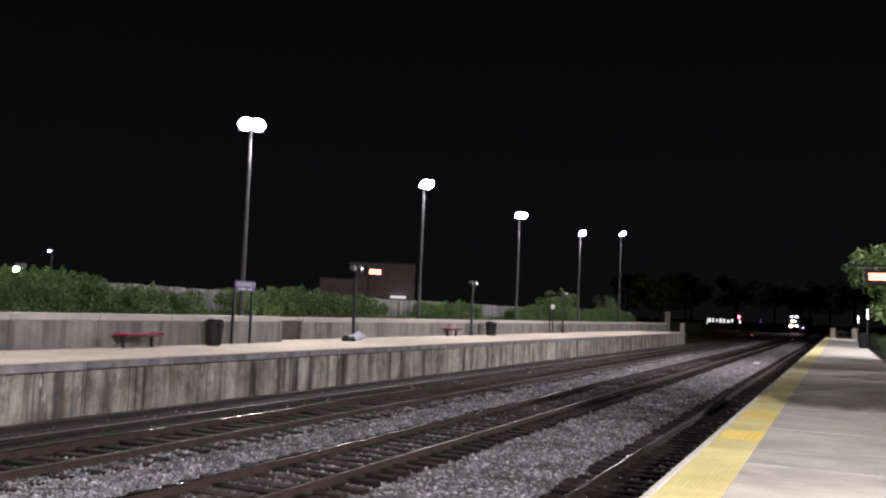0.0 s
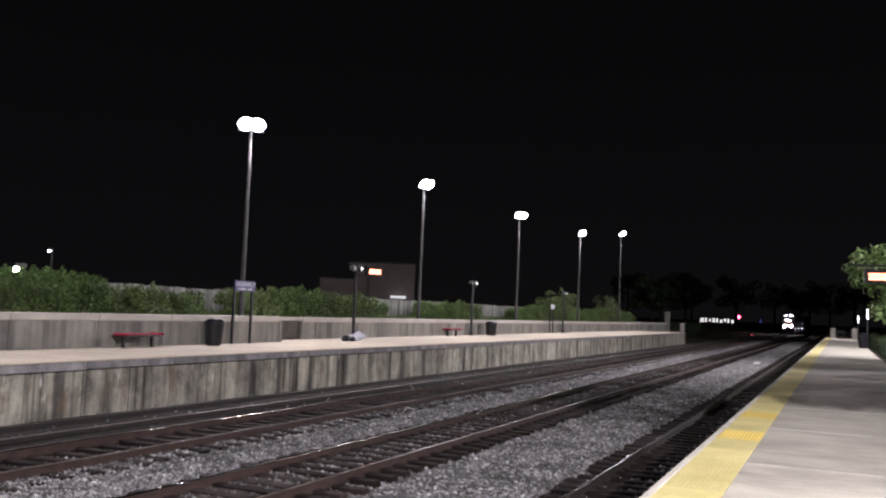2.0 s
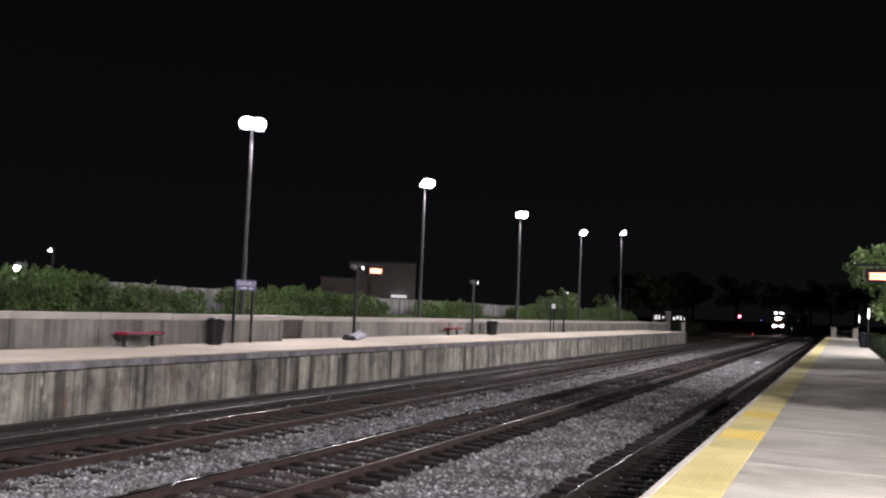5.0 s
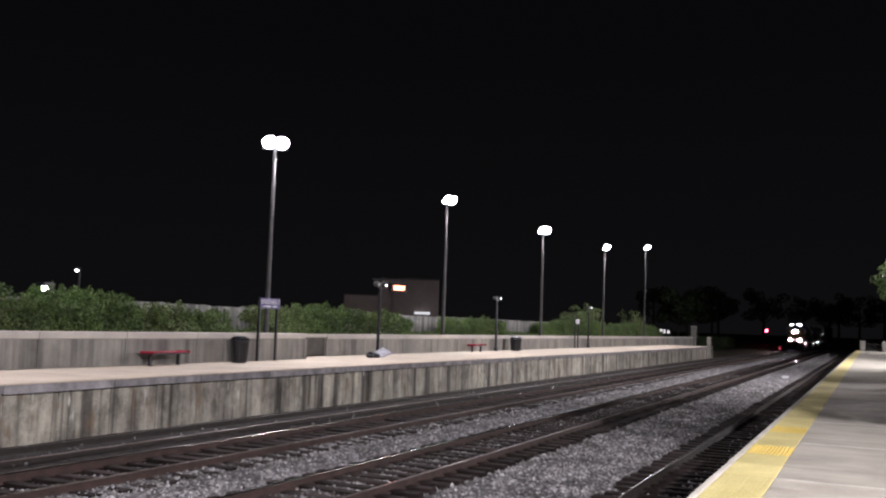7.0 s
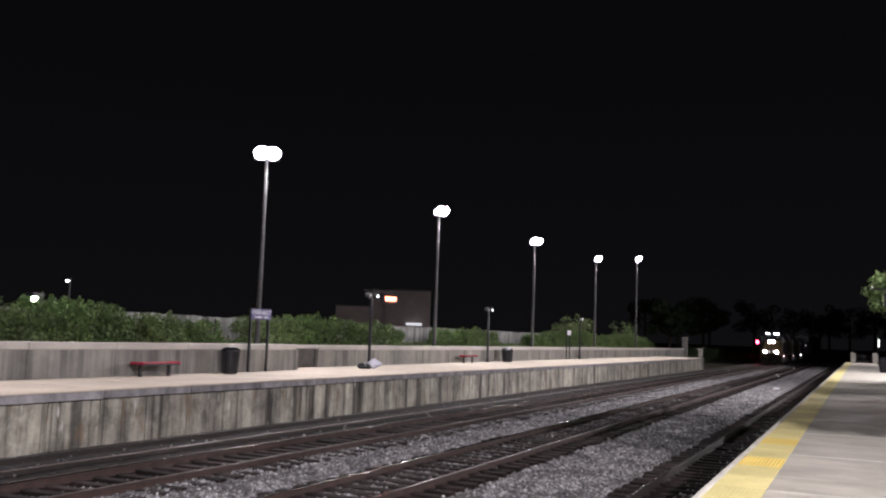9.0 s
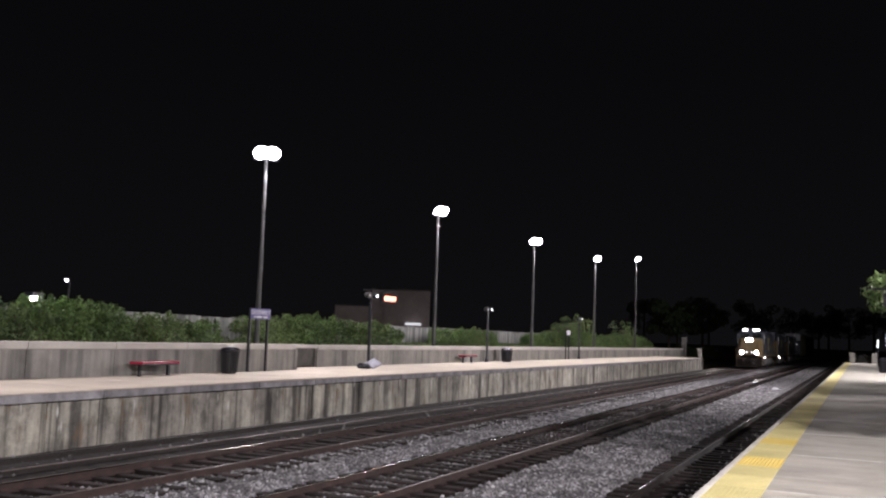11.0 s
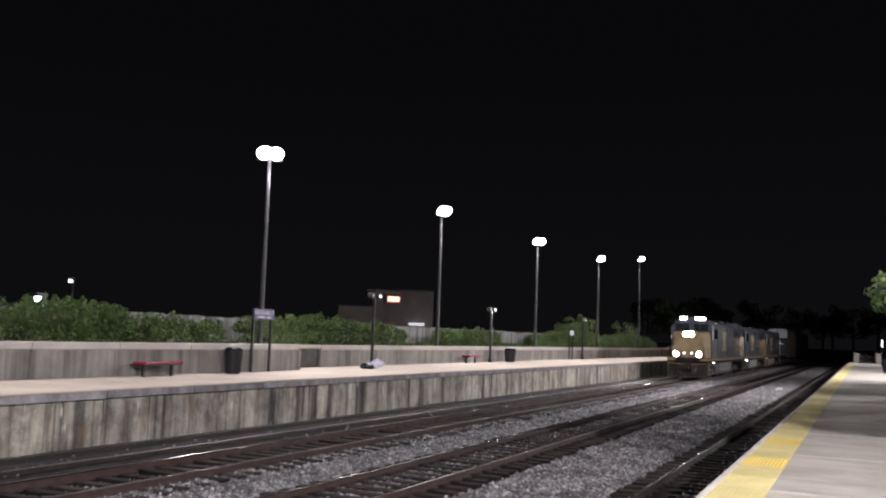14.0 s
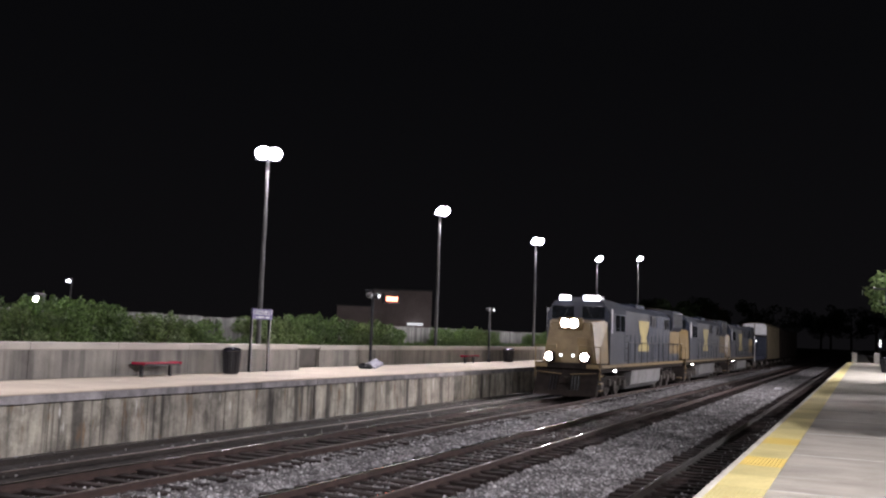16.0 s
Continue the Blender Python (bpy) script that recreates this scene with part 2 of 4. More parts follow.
def cy(bm, p0, p1, r, r2=None, n=8):
    p0, p1 = Vector(p0), Vector(p1)
    d = p1 - p0
    m = Matrix.Translation((p0 + p1) / 2) @ d.to_track_quat("Z", "Y").to_matrix().to_4x4()
    bmesh.ops.create_cone(bm, cap_ends=True, segments=n, radius1=r, radius2=r if r2 is None else r2, depth=d.length, matrix=m)
    return bm


def prism(bm, outline, y0, y1):
    """Extrudes an outline of (x, z) along y."""
    a = [bm.verts.new((x, y0, z)) for x, z in outline]
    b = [bm.verts.new((x, y1, z)) for x, z in outline]
    n = len(outline)
    bm.faces.new(a), bm.faces.new(b[::-1])
    for i in range(n):
        bm.faces.new((a[i], b[i], b[(i + 1) % n], a[(i + 1) % n]))
    bmesh.ops.recalc_face_normals(bm, faces=bm.faces)
    return bm


def side_prism(bm, outline, x0, x1):
    """Extrudes an outline of (y, z) along x."""
    a = [bm.verts.new((x0, y, z)) for y, z in outline]
    b = [bm.verts.new((x1, y, z)) for y, z in outline]
    n = len(outline)
    bm.faces.new(a), bm.faces.new(b[::-1])
    for i in range(n):
        bm.faces.new((a[i], b[i], b[(i + 1) % n], a[(i + 1) % n]))
    bmesh.ops.recalc_face_normals(bm, faces=bm.faces)
    return bm


def mesh_of(name, bm, material):
    me = bpy.data.meshes.new(name)
    bm.to_mesh(me)
    bm.free()
    me.materials.append(material)
    return me


def part(name, bm, material, parent, label=""):
    data = bm if isinstance(bm, bpy.types.Mesh) else mesh_of(name, bm, material)
    ob = new(name, data)
    ob.parent = parent
    return tagged(ob, label) if label else ob


def thing(name, label, category, group="", at=(0, 0, 0), kind=""):
    ob = new(name)
    ob.empty_display_size = 0.2
    ob.location = at
    return tagged(ob, label, category, group, kind)


def structure(name, bm, material, label, category):
    return tagged(new(name, mesh_of(name, bm, material)), label, category, kind="structure")


B = bmesh.new

# ---- the ground, one sheet to the horizon ----
PLAT_L, PLAT_L_TOP, PLAT_L_END = -15.85, 1.13, 105.4
PLAT_R, PLAT_R_TOP, PLAT_R_END = -1.44, 1.23, 110.0
bm = B()
profile = [(-2500, 1.0), (-400, 1.0), (-60, 1.1), (-22, 1.35), (-20.95, 1.35), (-20.9, -0.5), (-15.5, -0.28), (-14.0, -0.26), (-2.0, -0.26), (-1.2, -0.4),
           (-1.1, -0.4), (1.9, -0.4), (2.2, 0.9), (60, 0.9), (2500, 0.9)]
ys = [-400, -30, 0, 40, 120.5, 128, 200, 400, 1000, 3000]
slope = {-60: 0.9, -22: 0.05, -20.95: 0.0, -20.9: -0.02, -15.5: -0.24}  # an open bank past the platform end
grid = [[bm.verts.new((x, y, slope.get(x, z) if y > 121 else z)) for x, z in profile] for y in ys]
for r0, r1 in zip(grid, grid[1:]):
    for i in range(len(profile) - 1):
        bm.faces.new((r0[i], r0[i + 1], r1[i + 1], r1[i]))
structure("ground", bm, EARTH, "dark earth and weeds around the railway at night", "ground")

# ---- ballast: bed and loose stones ----
TRACKS = {"left": -11.93, "middle": -7.94, "near": -2.9}


def bed_height(x):
    return -0.20 + 0.035 * math.sin(x * 2.1) - 0.06 * max(0.0, 1 - abs(x + 5.4) / 1.0) + (0.07 if x < -13.4 else 0)


def bed(x0, x1, material, label, lift=0.0):
    bm = B()
    n = max(2, round((x1 - x0) / 0.33))
    xs = [x0 + (x1 - x0) * i / n for i in range(n + 1)]
    ys = [-12 + 2.0 * i for i in range(160)]
    grid = [[bm.verts.new((x, y, bed_height(x) + 0.03 * noise.noise((x, y * 0.7, 0)) + lift)) for x in xs] for y in ys]
    for r0, r1 in zip(grid, grid[1:]):
        for i in range(n):
            bm.faces.new((r0[i], r0[i + 1], r1[i + 1], r1[i]))
    structure("ballast_bed", bm, material, label, "ballast")


# the strip along the wall foot is much darker than the others
bed(-15.9, -13.35, BED_DARK, "dark stone bed along the wall foot")
bed(-13.35, -11.2, BED_BROWN, "rust-brown grimy stone bed under the main track")
bed(-11.2, -8.7, BED, "pale grey crushed stone strip between the tracks")
bed(-8.7, -7.15, BED_BROWN, "rust-brown grimy stone bed under the middle track")
bed(-7.15, -4.1, BED, "pale grey crushed stone strip between the tracks")
bed(-4.1, -1.36, BED_BROWN, "dark grimy stone bed beside the platform")


def stones(name, count, x_range, y_range, size, seed, label, material=None, sunk=0.0):
    rng = np.random.default_rng(seed)
    base_v = np.array([(1, 0, 0), (0, 1, 0), (-1, 0, 0), (0, -1, 0), (0, 0, 1), (0, 0, -1)], float)
    base_f = np.array([(0, 1, 4), (1, 2, 4), (2, 3, 4), (3, 0, 4), (1, 0, 5), (2, 1, 5), (3, 2, 5), (0, 3, 5)])
    x = rng.uniform(*x_range, count)
    u = rng.uniform(0, 1, count) ** 1.6
    y = y_range[0] + (y_range[1] - y_range[0]) * u
    z = np.array([bed_height(a) for a in x]) + rng.uniform(-0.01, 0.035, count) - sunk
    s = size * rng.uniform(0.55, 1.35, (count, 1, 3)) * (1 + 0.8 * u)[:, None, None]
    a = rng.uniform(0, 6.28, count)
    v = base_v[None] * s + rng.normal(0, 0.22, (count, 6, 3)) * size
    c, n = np.cos(a)[:, None], np.sin(a)[:, None]
    v = np.stack([v[:, :, 0] * c - v[:, :, 1] * n, v[:, :, 0] * n + v[:, :, 1] * c, v[:, :, 2] * 0.75], 2)
    v += np.stack([x, y, z], 1)[:, None]
    f = base_f[None] + 6 * np.arange(count)[:, None, None]
    me = bpy.data.meshes.new(name)
    me.from_pydata(v.reshape(-1, 3).tolist(), [], f.reshape(-1, 3).tolist())
    me.materials.append(material or STONE)
    return tagged(new(name, me), label, "ballast", kind="stuff")


stones("ballast_stones", 62000, (-7.15, -4.05), (7, 80), 0.034, 3, "loose grey crushed stones between two tracks", sunk=0.015)
stones("ballast_stones", 50000, (-11.15, -8.75), (9, 85), 0.034, 4, "loose grey crushed stones between two tracks", sunk=0.015)
stones("ballast_stones", 5000, (-7.1, -4.1), (7, 70), 0.034, 23, "pale grey stones lying on top of the bed", STONE_PALE, sunk=0.004)
stones("ballast_stones", 4000, (-11.1, -8.8), (9, 75), 0.034, 24, "pale grey stones lying on top of the bed", STONE_PALE, sunk=0.004)
stones("ballast_stones", 9000, (-7.15, -4.05), (60, 150), 0.05, 25, "loose grey crushed stones further up the line", sunk=0.015)
stones("ballast_stones", 7000, (-11.15, -8.75), (65, 150), 0.05, 26, "loose grey crushed stones further up the line", sunk=0.015)
stones("ballast_stones", 9000, (-13.3, -11.1), (9, 60), 0.032, 5, "rust-brown stones among the sleepers", STONE_BROWN, 0.025)
stones("ballast_stones", 6000, (-8.7, -7.1), (7, 60), 0.032, 7, "rust-brown stones among the sleepers", STONE_BROWN, 0.025)
stones("ballast_stones", 9000, (-4.4, -1.6), (6, 50), 0.03, 6, "rust-brown stones among the sleepers", STONE_BROWN, 0.025)
stones("ballast_stones", 7000, (-4.3, -1.7), (6, 45), 0.032, 19, "scattered pale stones among the sleepers", sunk=0.0)
stones("ballast_stones", 4500, (-4.0, -1.7), (6, 40), 0.03, 27, "pale grey stones between the sleepers", STONE_PALE, sunk=0.0)
stones("ballast_stones", 11000, (-12.7, -11.1), (9, 65), 0.032, 15, "scattered pale stones among the sleepers", sunk=0.018)
stones("ballast_stones", 11000, (-8.7, -7.1), (7, 65), 0.032, 17, "scattered pale stones among the sleepers", sunk=0.022)
stones("ballast_stones", 260, (-15.8, -13.4), (9, 70), 0.032, 18, "pale stones along the wall foot")


# ---- tracks ----
def rail_profile(bm, x, y0, y1):
    half = [(0.07, -0.17), (0.07, -0.155), (0.012, -0.13), (0.012, -0.045), (0.036, -0.035), (0.036, -0.012)]
    outline = [(x + a, z) for a, z in half] + [(x - a, z) for a, z in half[::-1]]
    return prism(bm, outline, y0, y1)


def crown(x, y0, y1, material, gauge_side, kind):
    """One face of a rail's rounded head: its top with the gauge corner, its top alone, or one corner."""
    g = gauge_side
    edge = -0.0162 if kind == "corner" else -0.016
    arc = {"gauge": [(-0.016, -0.0006), (0, 0), (0.012, -0.0003), (0.022, -0.001), (0.027, -0.0022), (0.031, -0.0045), (0.035, -0.009), (0.037, -0.016), (-0.016, -0.016)],
           "top": [(-0.016, -0.0006), (0, 0), (0.016, -0.0006), (0.016, -0.016), (-0.016, -0.016)],
           "corner": [(-0.0162, -0.0008), (-0.024, -0.0016), (-0.029, -0.0035), (-0.034, -0.008), (-0.037, -0.016), (-0.0162, -0.016)]}[kind]
    me = mesh_of("rail_head", prism(B(), [(x + a * g, b) for a, b in arc], y0, y1), material)
    me.polygons.foreach_set("use_smooth", [len(p.vertices) == 4 for p in me.polygons])
    sharp = me.attributes.new("sharp_edge", "BOOLEAN", "EDGE")
    flags = []
    for e in me.edges:
        a, b = (me.vertices[v].co for v in e.vertices)
        ends = sorted(((a.x - x) * g, (b.x - x) * g))
        flags.append(min(a.z, b.z) < -0.0155 or abs(ends[0] - edge) < 1e-4 or (kind == "corner" and abs(ends[1] - edge) < 1e-4))
    sharp.data.foreach_set("value", flags)
    return me


tie_mesh = mesh_of("tie", bx(B(), -1.3, 1.3, -0.115, 0.115, -0.34, -0.128, 0.012), TIE)


def track(x, label, first, side_material, head, gauge=1.46, last=420.0):
    t = thing("railway_track", label, "track", "tracks through the station", (x, 0, 0))
    for s in (-1, 1):
        r = part("rail", rail_profile(B(), s * gauge / 2, -12, last), side_material, t, "rusty steel rail")
        part("rail_head", crown(s * gauge / 2, -12, last, head, -s, "gauge" if head == RAILTOP else "top"), head, r, "worn running surface")
        part("field_corner", crown(s * gauge / 2, -12, last, RAILWORN, -s, "corner"), RAILWORN, r, "dull outer corner of the rail head")
        if head != RAILTOP:
            part("gauge_corner", crown(s * gauge / 2, -12, last, side_material, s, "corner"), side_material, r)
    rng = random.Random(int(x * 10))
    for i in range(160):
        o = part("tie", tie_mesh, TIE, t)
        o.location = (rng.uniform(-0.06, 0.06), first + i * 0.53 + rng.uniform(-0.03, 0.03), rng.uniform(-0.02, 0.008))
        o.rotation_euler = (0, 0, rng.uniform(-0.02, 0.02))
    rest = B()
    y = first + 160 * 0.53
    while y < last - 180:
        bx(rest, -1.3, 1.3, y - 0.115, y + 0.115, -0.34, -0.128)
        y += 0.53
    tagged(part("far_tie", rest, TIE, t, "row of dark sleepers"), kind="stuff")
    return t


track(TRACKS["left"], "main railway track with rusty rails on dark sleepers", -9.0, RAILSIDE, RAILTOP)
track(TRACKS["middle"], "railway track with glinting rails on dark sleepers", -9.2, RAILSIDE, RAILTOP)
track(TRACKS["near"], "railway track on dark sleepers beside the platform edge", -9.1, RAIL_DULL, RAIL_GRIMY)
# spare rails lying along the foot of the wall
for x, dz in ((-13.72, -0.01), (-14.85, 0.0)):
    t = thing("spare_rail", "rusty rail lying beside the platform wall", "rail", "spare rails", (x, 0, dz))
    part("rail", rail_profile(B(), 0, -12, 160), RAIL_DULL, t)
    for kind in ("gauge", "corner"):
        part("rail_head", crown(0, -12, 160, RAIL_DULL if x < -14 else RAILWORN, 1, kind), RAILSIDE, t)

# ---- left platform ----
left = thing("platform_left", "raised platform with stained concrete front wall", "platform", kind="structure")
part("platform_core", bx(B(), -20.6, PLAT_L - 0.22, -30, PLAT_L_END - 0.1, -0.6, PLAT_L_TOP - 0.03), PARAPET, left)
deck_mesh = mesh_of("paving_slab", bx(B(), -2.42, 2.42, -1.49, 1.49, -0.03, 0.0, 0.006), DECK)
panel_mesh = mesh_of("wall_panel", bx(B(), -0.12, 0.0, -0.742, 0.742, -1.45, 0.0, 0.012), WALL)
coping_mesh = mesh_of("coping_stone", bx(B(), -0.6, 0.0, -1.493, 1.493, -0.2, 0.0, 0.015), COPING)
for i in range(46):
    y = -24.5 + 3.0 * i
    if y + 1.5 > PLAT_L_END:
        break
    o = part("paving_slab", deck_mesh, DECK, left)
    o.location = (-18.18, y, PLAT_L_TOP + 0.002)
    o = part("coping_stone", coping_mesh, COPING, left)
    o.location = (PLAT_L + 0.05, y, PLAT_L_TOP - 0.015 + 0.006 * math.sin(i * 2.3))
    for k in (-0.75, 0.75):
        o = part("wall_panel", panel_mesh, WALL, left)
        o.location = (PLAT_L - 0.06 + 0.006 * math.sin(i * 5 + k), y + k, PLAT_L_TOP - 0.2)
part("deck_edge", bx(B(), PLAT_L - 0.75, PLAT_L - 0.0, -26, PLAT_L_END, PLAT_L_TOP - 0.01, PLAT_L_TOP + 0.006), DECK, left, "pale worn paving along the edge")
part("end_wall", bx(B(), -20.6, PLAT_L - 0.05, PLAT_L_END - 0.1, PLAT_L_END, -0.6, PLAT_L_TOP), WALL, left)


def parapet(x, y0, y1, top, step):
    w = thing("parapet_wall", "stained concrete wall with pale cap behind the platform", "wall", "parapet walls", kind="structure")
    n = max(1, round((y1 - y0) / step))
    d = (y1 - y0) / n
    me = mesh_of("wall_panel", bx(B(), -0.25, 0.0, -d / 2 + 0.006, d / 2 - 0.006, -0.95, 0.0, 0.008), PARAPET)
    cm = mesh_of("wall_cap", bx(B(), -0.31, 0.05, -d / 2 + 0.003, d / 2 - 0.003, 0.0, 0.2, 0.015), CAP)
    for i in range(n):
        part("wall_panel", me, PARAPET, w).location = (x, y0 + d * (i + 0.5), top - 0.2)
        part("wall_cap", cm, CAP, w).location = (x, y0 + d * (i + 0.5), top - 0.2)
    return w


parapet(-19.45, -26, 29.2, 2.1, 3.1)
parapet(-20.5, 32.45, 119.4, 2.05, 3.1)
w = thing("parapet_return", "short concrete return wall at the recess", "wall", kind="structure")
part("wall_panel", bx(B(), -20.75, -19.45, 29.21, 29.4, 1.13, 1.9), PARAPET, w)
# dark panel with a top rail and slim posts across the recess
gate = thing("metal_gate", "dark panel set across a recess in the wall", "gate", "", (-20.62, 29.42, PLAT_L_TOP))
part("dark_panel", bx(B(), -0.03, 0.0, 0.0, 3.0, 0.05, 0.72, 0.006), PANEL_DARK, gate)
part("top_rail", bx(B(), -0.04, 0.02, 0.0, 3.0, 0.72, 0.78), PANEL_DARK, gate)
part("lintel", bx(B(), -0.2, 0.16, 0.0, 3.0, 0.78, 0.92, 0.01), CAP, gate, "pale concrete cap above the dark panel")
for k in (0.0, 1.5, 2.95):
    part("gate_post", bx(B(), -0.05, 0.03, k, k + 0.05, 0, 0.78), PANEL_DARK, gate)

# ---- right platform ----
right = thing("platform_right", "concrete platform with yellow tactile edge", "platform", kind="structure")
part("platform_core", bx(B(), PLAT_R + 0.02, 1.7, 25, PLAT_R_END, -0.6, PLAT_R_TOP - 0.06), SLAB, right)
part("platform_core", bx(B(), PLAT_R + 0.02, 5.5, -30, 24.99, -0.6, PLAT_R_TOP - 0.06), SLAB, right)
slab_mesh = mesh_of("paving_slab", bx(B(), -0.86, 1.7, -1.685, 1.685, -0.06, 0.0, 0.008), SLAB)
joint_mesh = mesh_of("joint", bx(B(), -0.86, 1.7, -0.024, 0.024, -0.05, 0.002), JOINT)
near_joint = mesh_of("joint", bx(B(), -0.86, 5.5, -0.024, 0.024, -0.05, 0.002), JOINT)
near_slab = mesh_of("paving_slab", bx(B(), -0.86, 5.5, -1.685, 1.685, -0.06, 0.0, 0.008), SLAB)
nose_mesh = mesh_of("nosing", bx(B(), 0, 0.075, -1.69, 1.69, -0.25, 0.004, 0.012), NOSING)
for i in range(-9, 30):
    y = 11.44 + 3.4 * i
    if y + 1.7 > PLAT_R_END + 1:
        break
    o = part("paving_slab", near_slab if y < 25 else slab_mesh, SLAB, right)
    o.location = (0, y, PLAT_R_TOP)
    part("joint", near_joint if y < 23 else joint_mesh, JOINT, right).location = (0, y + 1.7, PLAT_R_TOP)
    part("nosing", nose_mesh, NOSING, right).location = (PLAT_R, y, PLAT_R_TOP)


def tile(domes, height):
    bm = bx(B(), 0, 0.5, -0.457, 0.457, -0.06, 0.0, 0.006)
    if domes:
        for a in range(11):
            for b in range(20):
                x, y = 0.035 + a * 0.043, -0.4275 + b * 0.045
                cy(bm, (x, y, -0.001), (x, y, height), 0.015, 0.009, 6)
    return bm


flat_tile = mesh_of("tactile_tile", tile(True, 0.0025), YELLOW)
bold_tile = mesh_of("tactile_tile", tile(True, 0.0055), YELLOW_NEW)
new_tile = mesh_of("tactile_tile", tile(True, 0.003), YELLOW_NEW)
far_tile = mesh_of("tactile_tile", tile(False, 0), YELLOW)
for i in range(-36, 107):
    y = 12.06 + 0.918 * i
    me = bold_tile if i == 0 else new_tile if i == 3 else flat_tile if i in (-4, -3) else far_tile
    part("tactile_tile", me, YELLOW, right).location = (PLAT_R + 0.078, y, PLAT_R_TOP + 0.002)
for x in (-0.7, 1.5):
    p = thing("end_post", "pale concrete post at the platform end", "post", "end posts", (x, PLAT_R_END - 0.4, PLAT_R_TOP))
    part("shaft", bx(B(), -0.26, 0.26, -0.2, 0.2, 0, 1.0, 0.03), PARAPET, p)
    part("post_cap", bx(B(), -0.3, 0.3, -0.24, 0.24, 1.0, 1.08, 0.02), CAP, p)
g = thing("end_rail", "dark metal railing across the platform end", "railing", "", (0, PLAT_R_END - 0.4, PLAT_R_TOP))
for z in (0.2, 0.75):
    part("rail_bar", cy(B(), (-0.45, 0, z), (1.25, 0, z), 0.025), POLE, g)
for i in range(9):
    part("baluster", cy(B(), (-0.3 + 0.18 * i, 0, 0.0), (-0.3 + 0.18 * i, 0, 0.75), 0.012, n=6), POLE, g)
p = thing("end_pier", "tall grey concrete pier at the end of the wall", "pier", "", (-20.45, 119.75, PLAT_L_TOP))
part("shaft", bx(B(), -0.3, 0.3, -0.3, 0.3, -0.9, 2.2, 0.03), PARAPET, p)
part("pier_cap", bx(B(), -0.35, 0.35, -0.35, 0.35, 2.2, 2.3, 0.02), CAP, p)
p = thing("end_post", "pale post at the far platform end", "post", "end posts", (-15.95, PLAT_L_END - 2.2, PLAT_L_TOP))
part("shaft", bx(B(), -0.2, 0.2, -0.2, 0.2, 0, 0.95, 0.03), PARAPET, p)
part("post_cap", bx(B(), -0.24, 0.24, -0.24, 0.24, 0.95, 1.03, 0.02), CAP, p)


# ---- tall floodlight posts ----
def flood_post(x, y, base, top, side):
    t = thing("floodlight_post", "tall steel pole with two glowing floodlight heads", "street lamp", "platform floodlights", (x, y, base))
    h = top - base
    part("base_plate", bx(B(), -0.22, 0.22, -0.22, 0.22, 0, 0.05, 0.01), POLE, t)
    part("pole", cy(B(), (0, 0, 0.05), (0, 0, h - 0.25), 0.105, 0.065, 12), POLE, t)
    part("crossarm", bx(B(), -0.06, 0.06, -0.5, 0.5, h - 0.3, h - 0.22, 0.01), POLE, t)
    for k in (-0.24, 0.24):
        hd = part("lamp_head", cy(B(), (0, 0, 0.2), (0, 0, -0.08), 0.16, 0.33, 18), BLACK, t, "dark round floodlight housing")
        hd.location = (side * 0.14, k, h + 0.02)
        hd.rotation_euler = (0, side * -0.85, -side * k * 0.5)
        bm = B()
        bmesh.ops.create_uvsphere(bm, u_segments=18, v_segments=8, radius=1, matrix=Matrix.LocRotScale((0, 0, -0.085), None, (0.285, 0.285, 0.12)))
        part("lens", bm, LAMP_GLOW, hd, "glowing white domed lens")
    return t


for y, z, turn in list(zip(LAMP_Y, LAMP_Z, (-0.85, -0.3, -0.6, -0.2, -0.2))) + [(-4.4, 9.4, 0.0), (12.3, 9.4, 0.0)]:
    flood_post(LAMP_X, y, 1.35, z, 1).rotation_euler = (0, 0, turn)
for y in RIGHT_Y:
    flood_post(RIGHT_X, y, 0.9, RIGHT_Z, -1)


# ---- furniture of the far platform ----
def bench(x, y):
    t = thing("bench", "red slatted metal bench with dark legs", "bench", "platform benches", (x, y, PLAT_L_TOP))
    for i in range(5):
        part("slat", bx(B(), -0.22 + i * 0.09, -0.15 + i * 0.09, -0.8, 0.8, 0.38, 0.42, 0.01), RED, t)
    for k in (-0.6, 0.6):
        part("leg", bx(B(), -0.05, 0.05, k - 0.04, k + 0.04, 0, 0.33, 0.008), BLACK, t)
    for k in (-0.8, 0.76):
        part("end_band", bx(B(), -0.22, 0.28, k, k + 0.04, 0.36, 0.435, 0.01), RED, t)
    part("frame", bx(B(), -0.2, 0.24, -0.78, 0.78, 0.33, 0.38, 0.005), BLACK, t)


bench(-19.0, 21.15), bench(-20.0, 47.3)


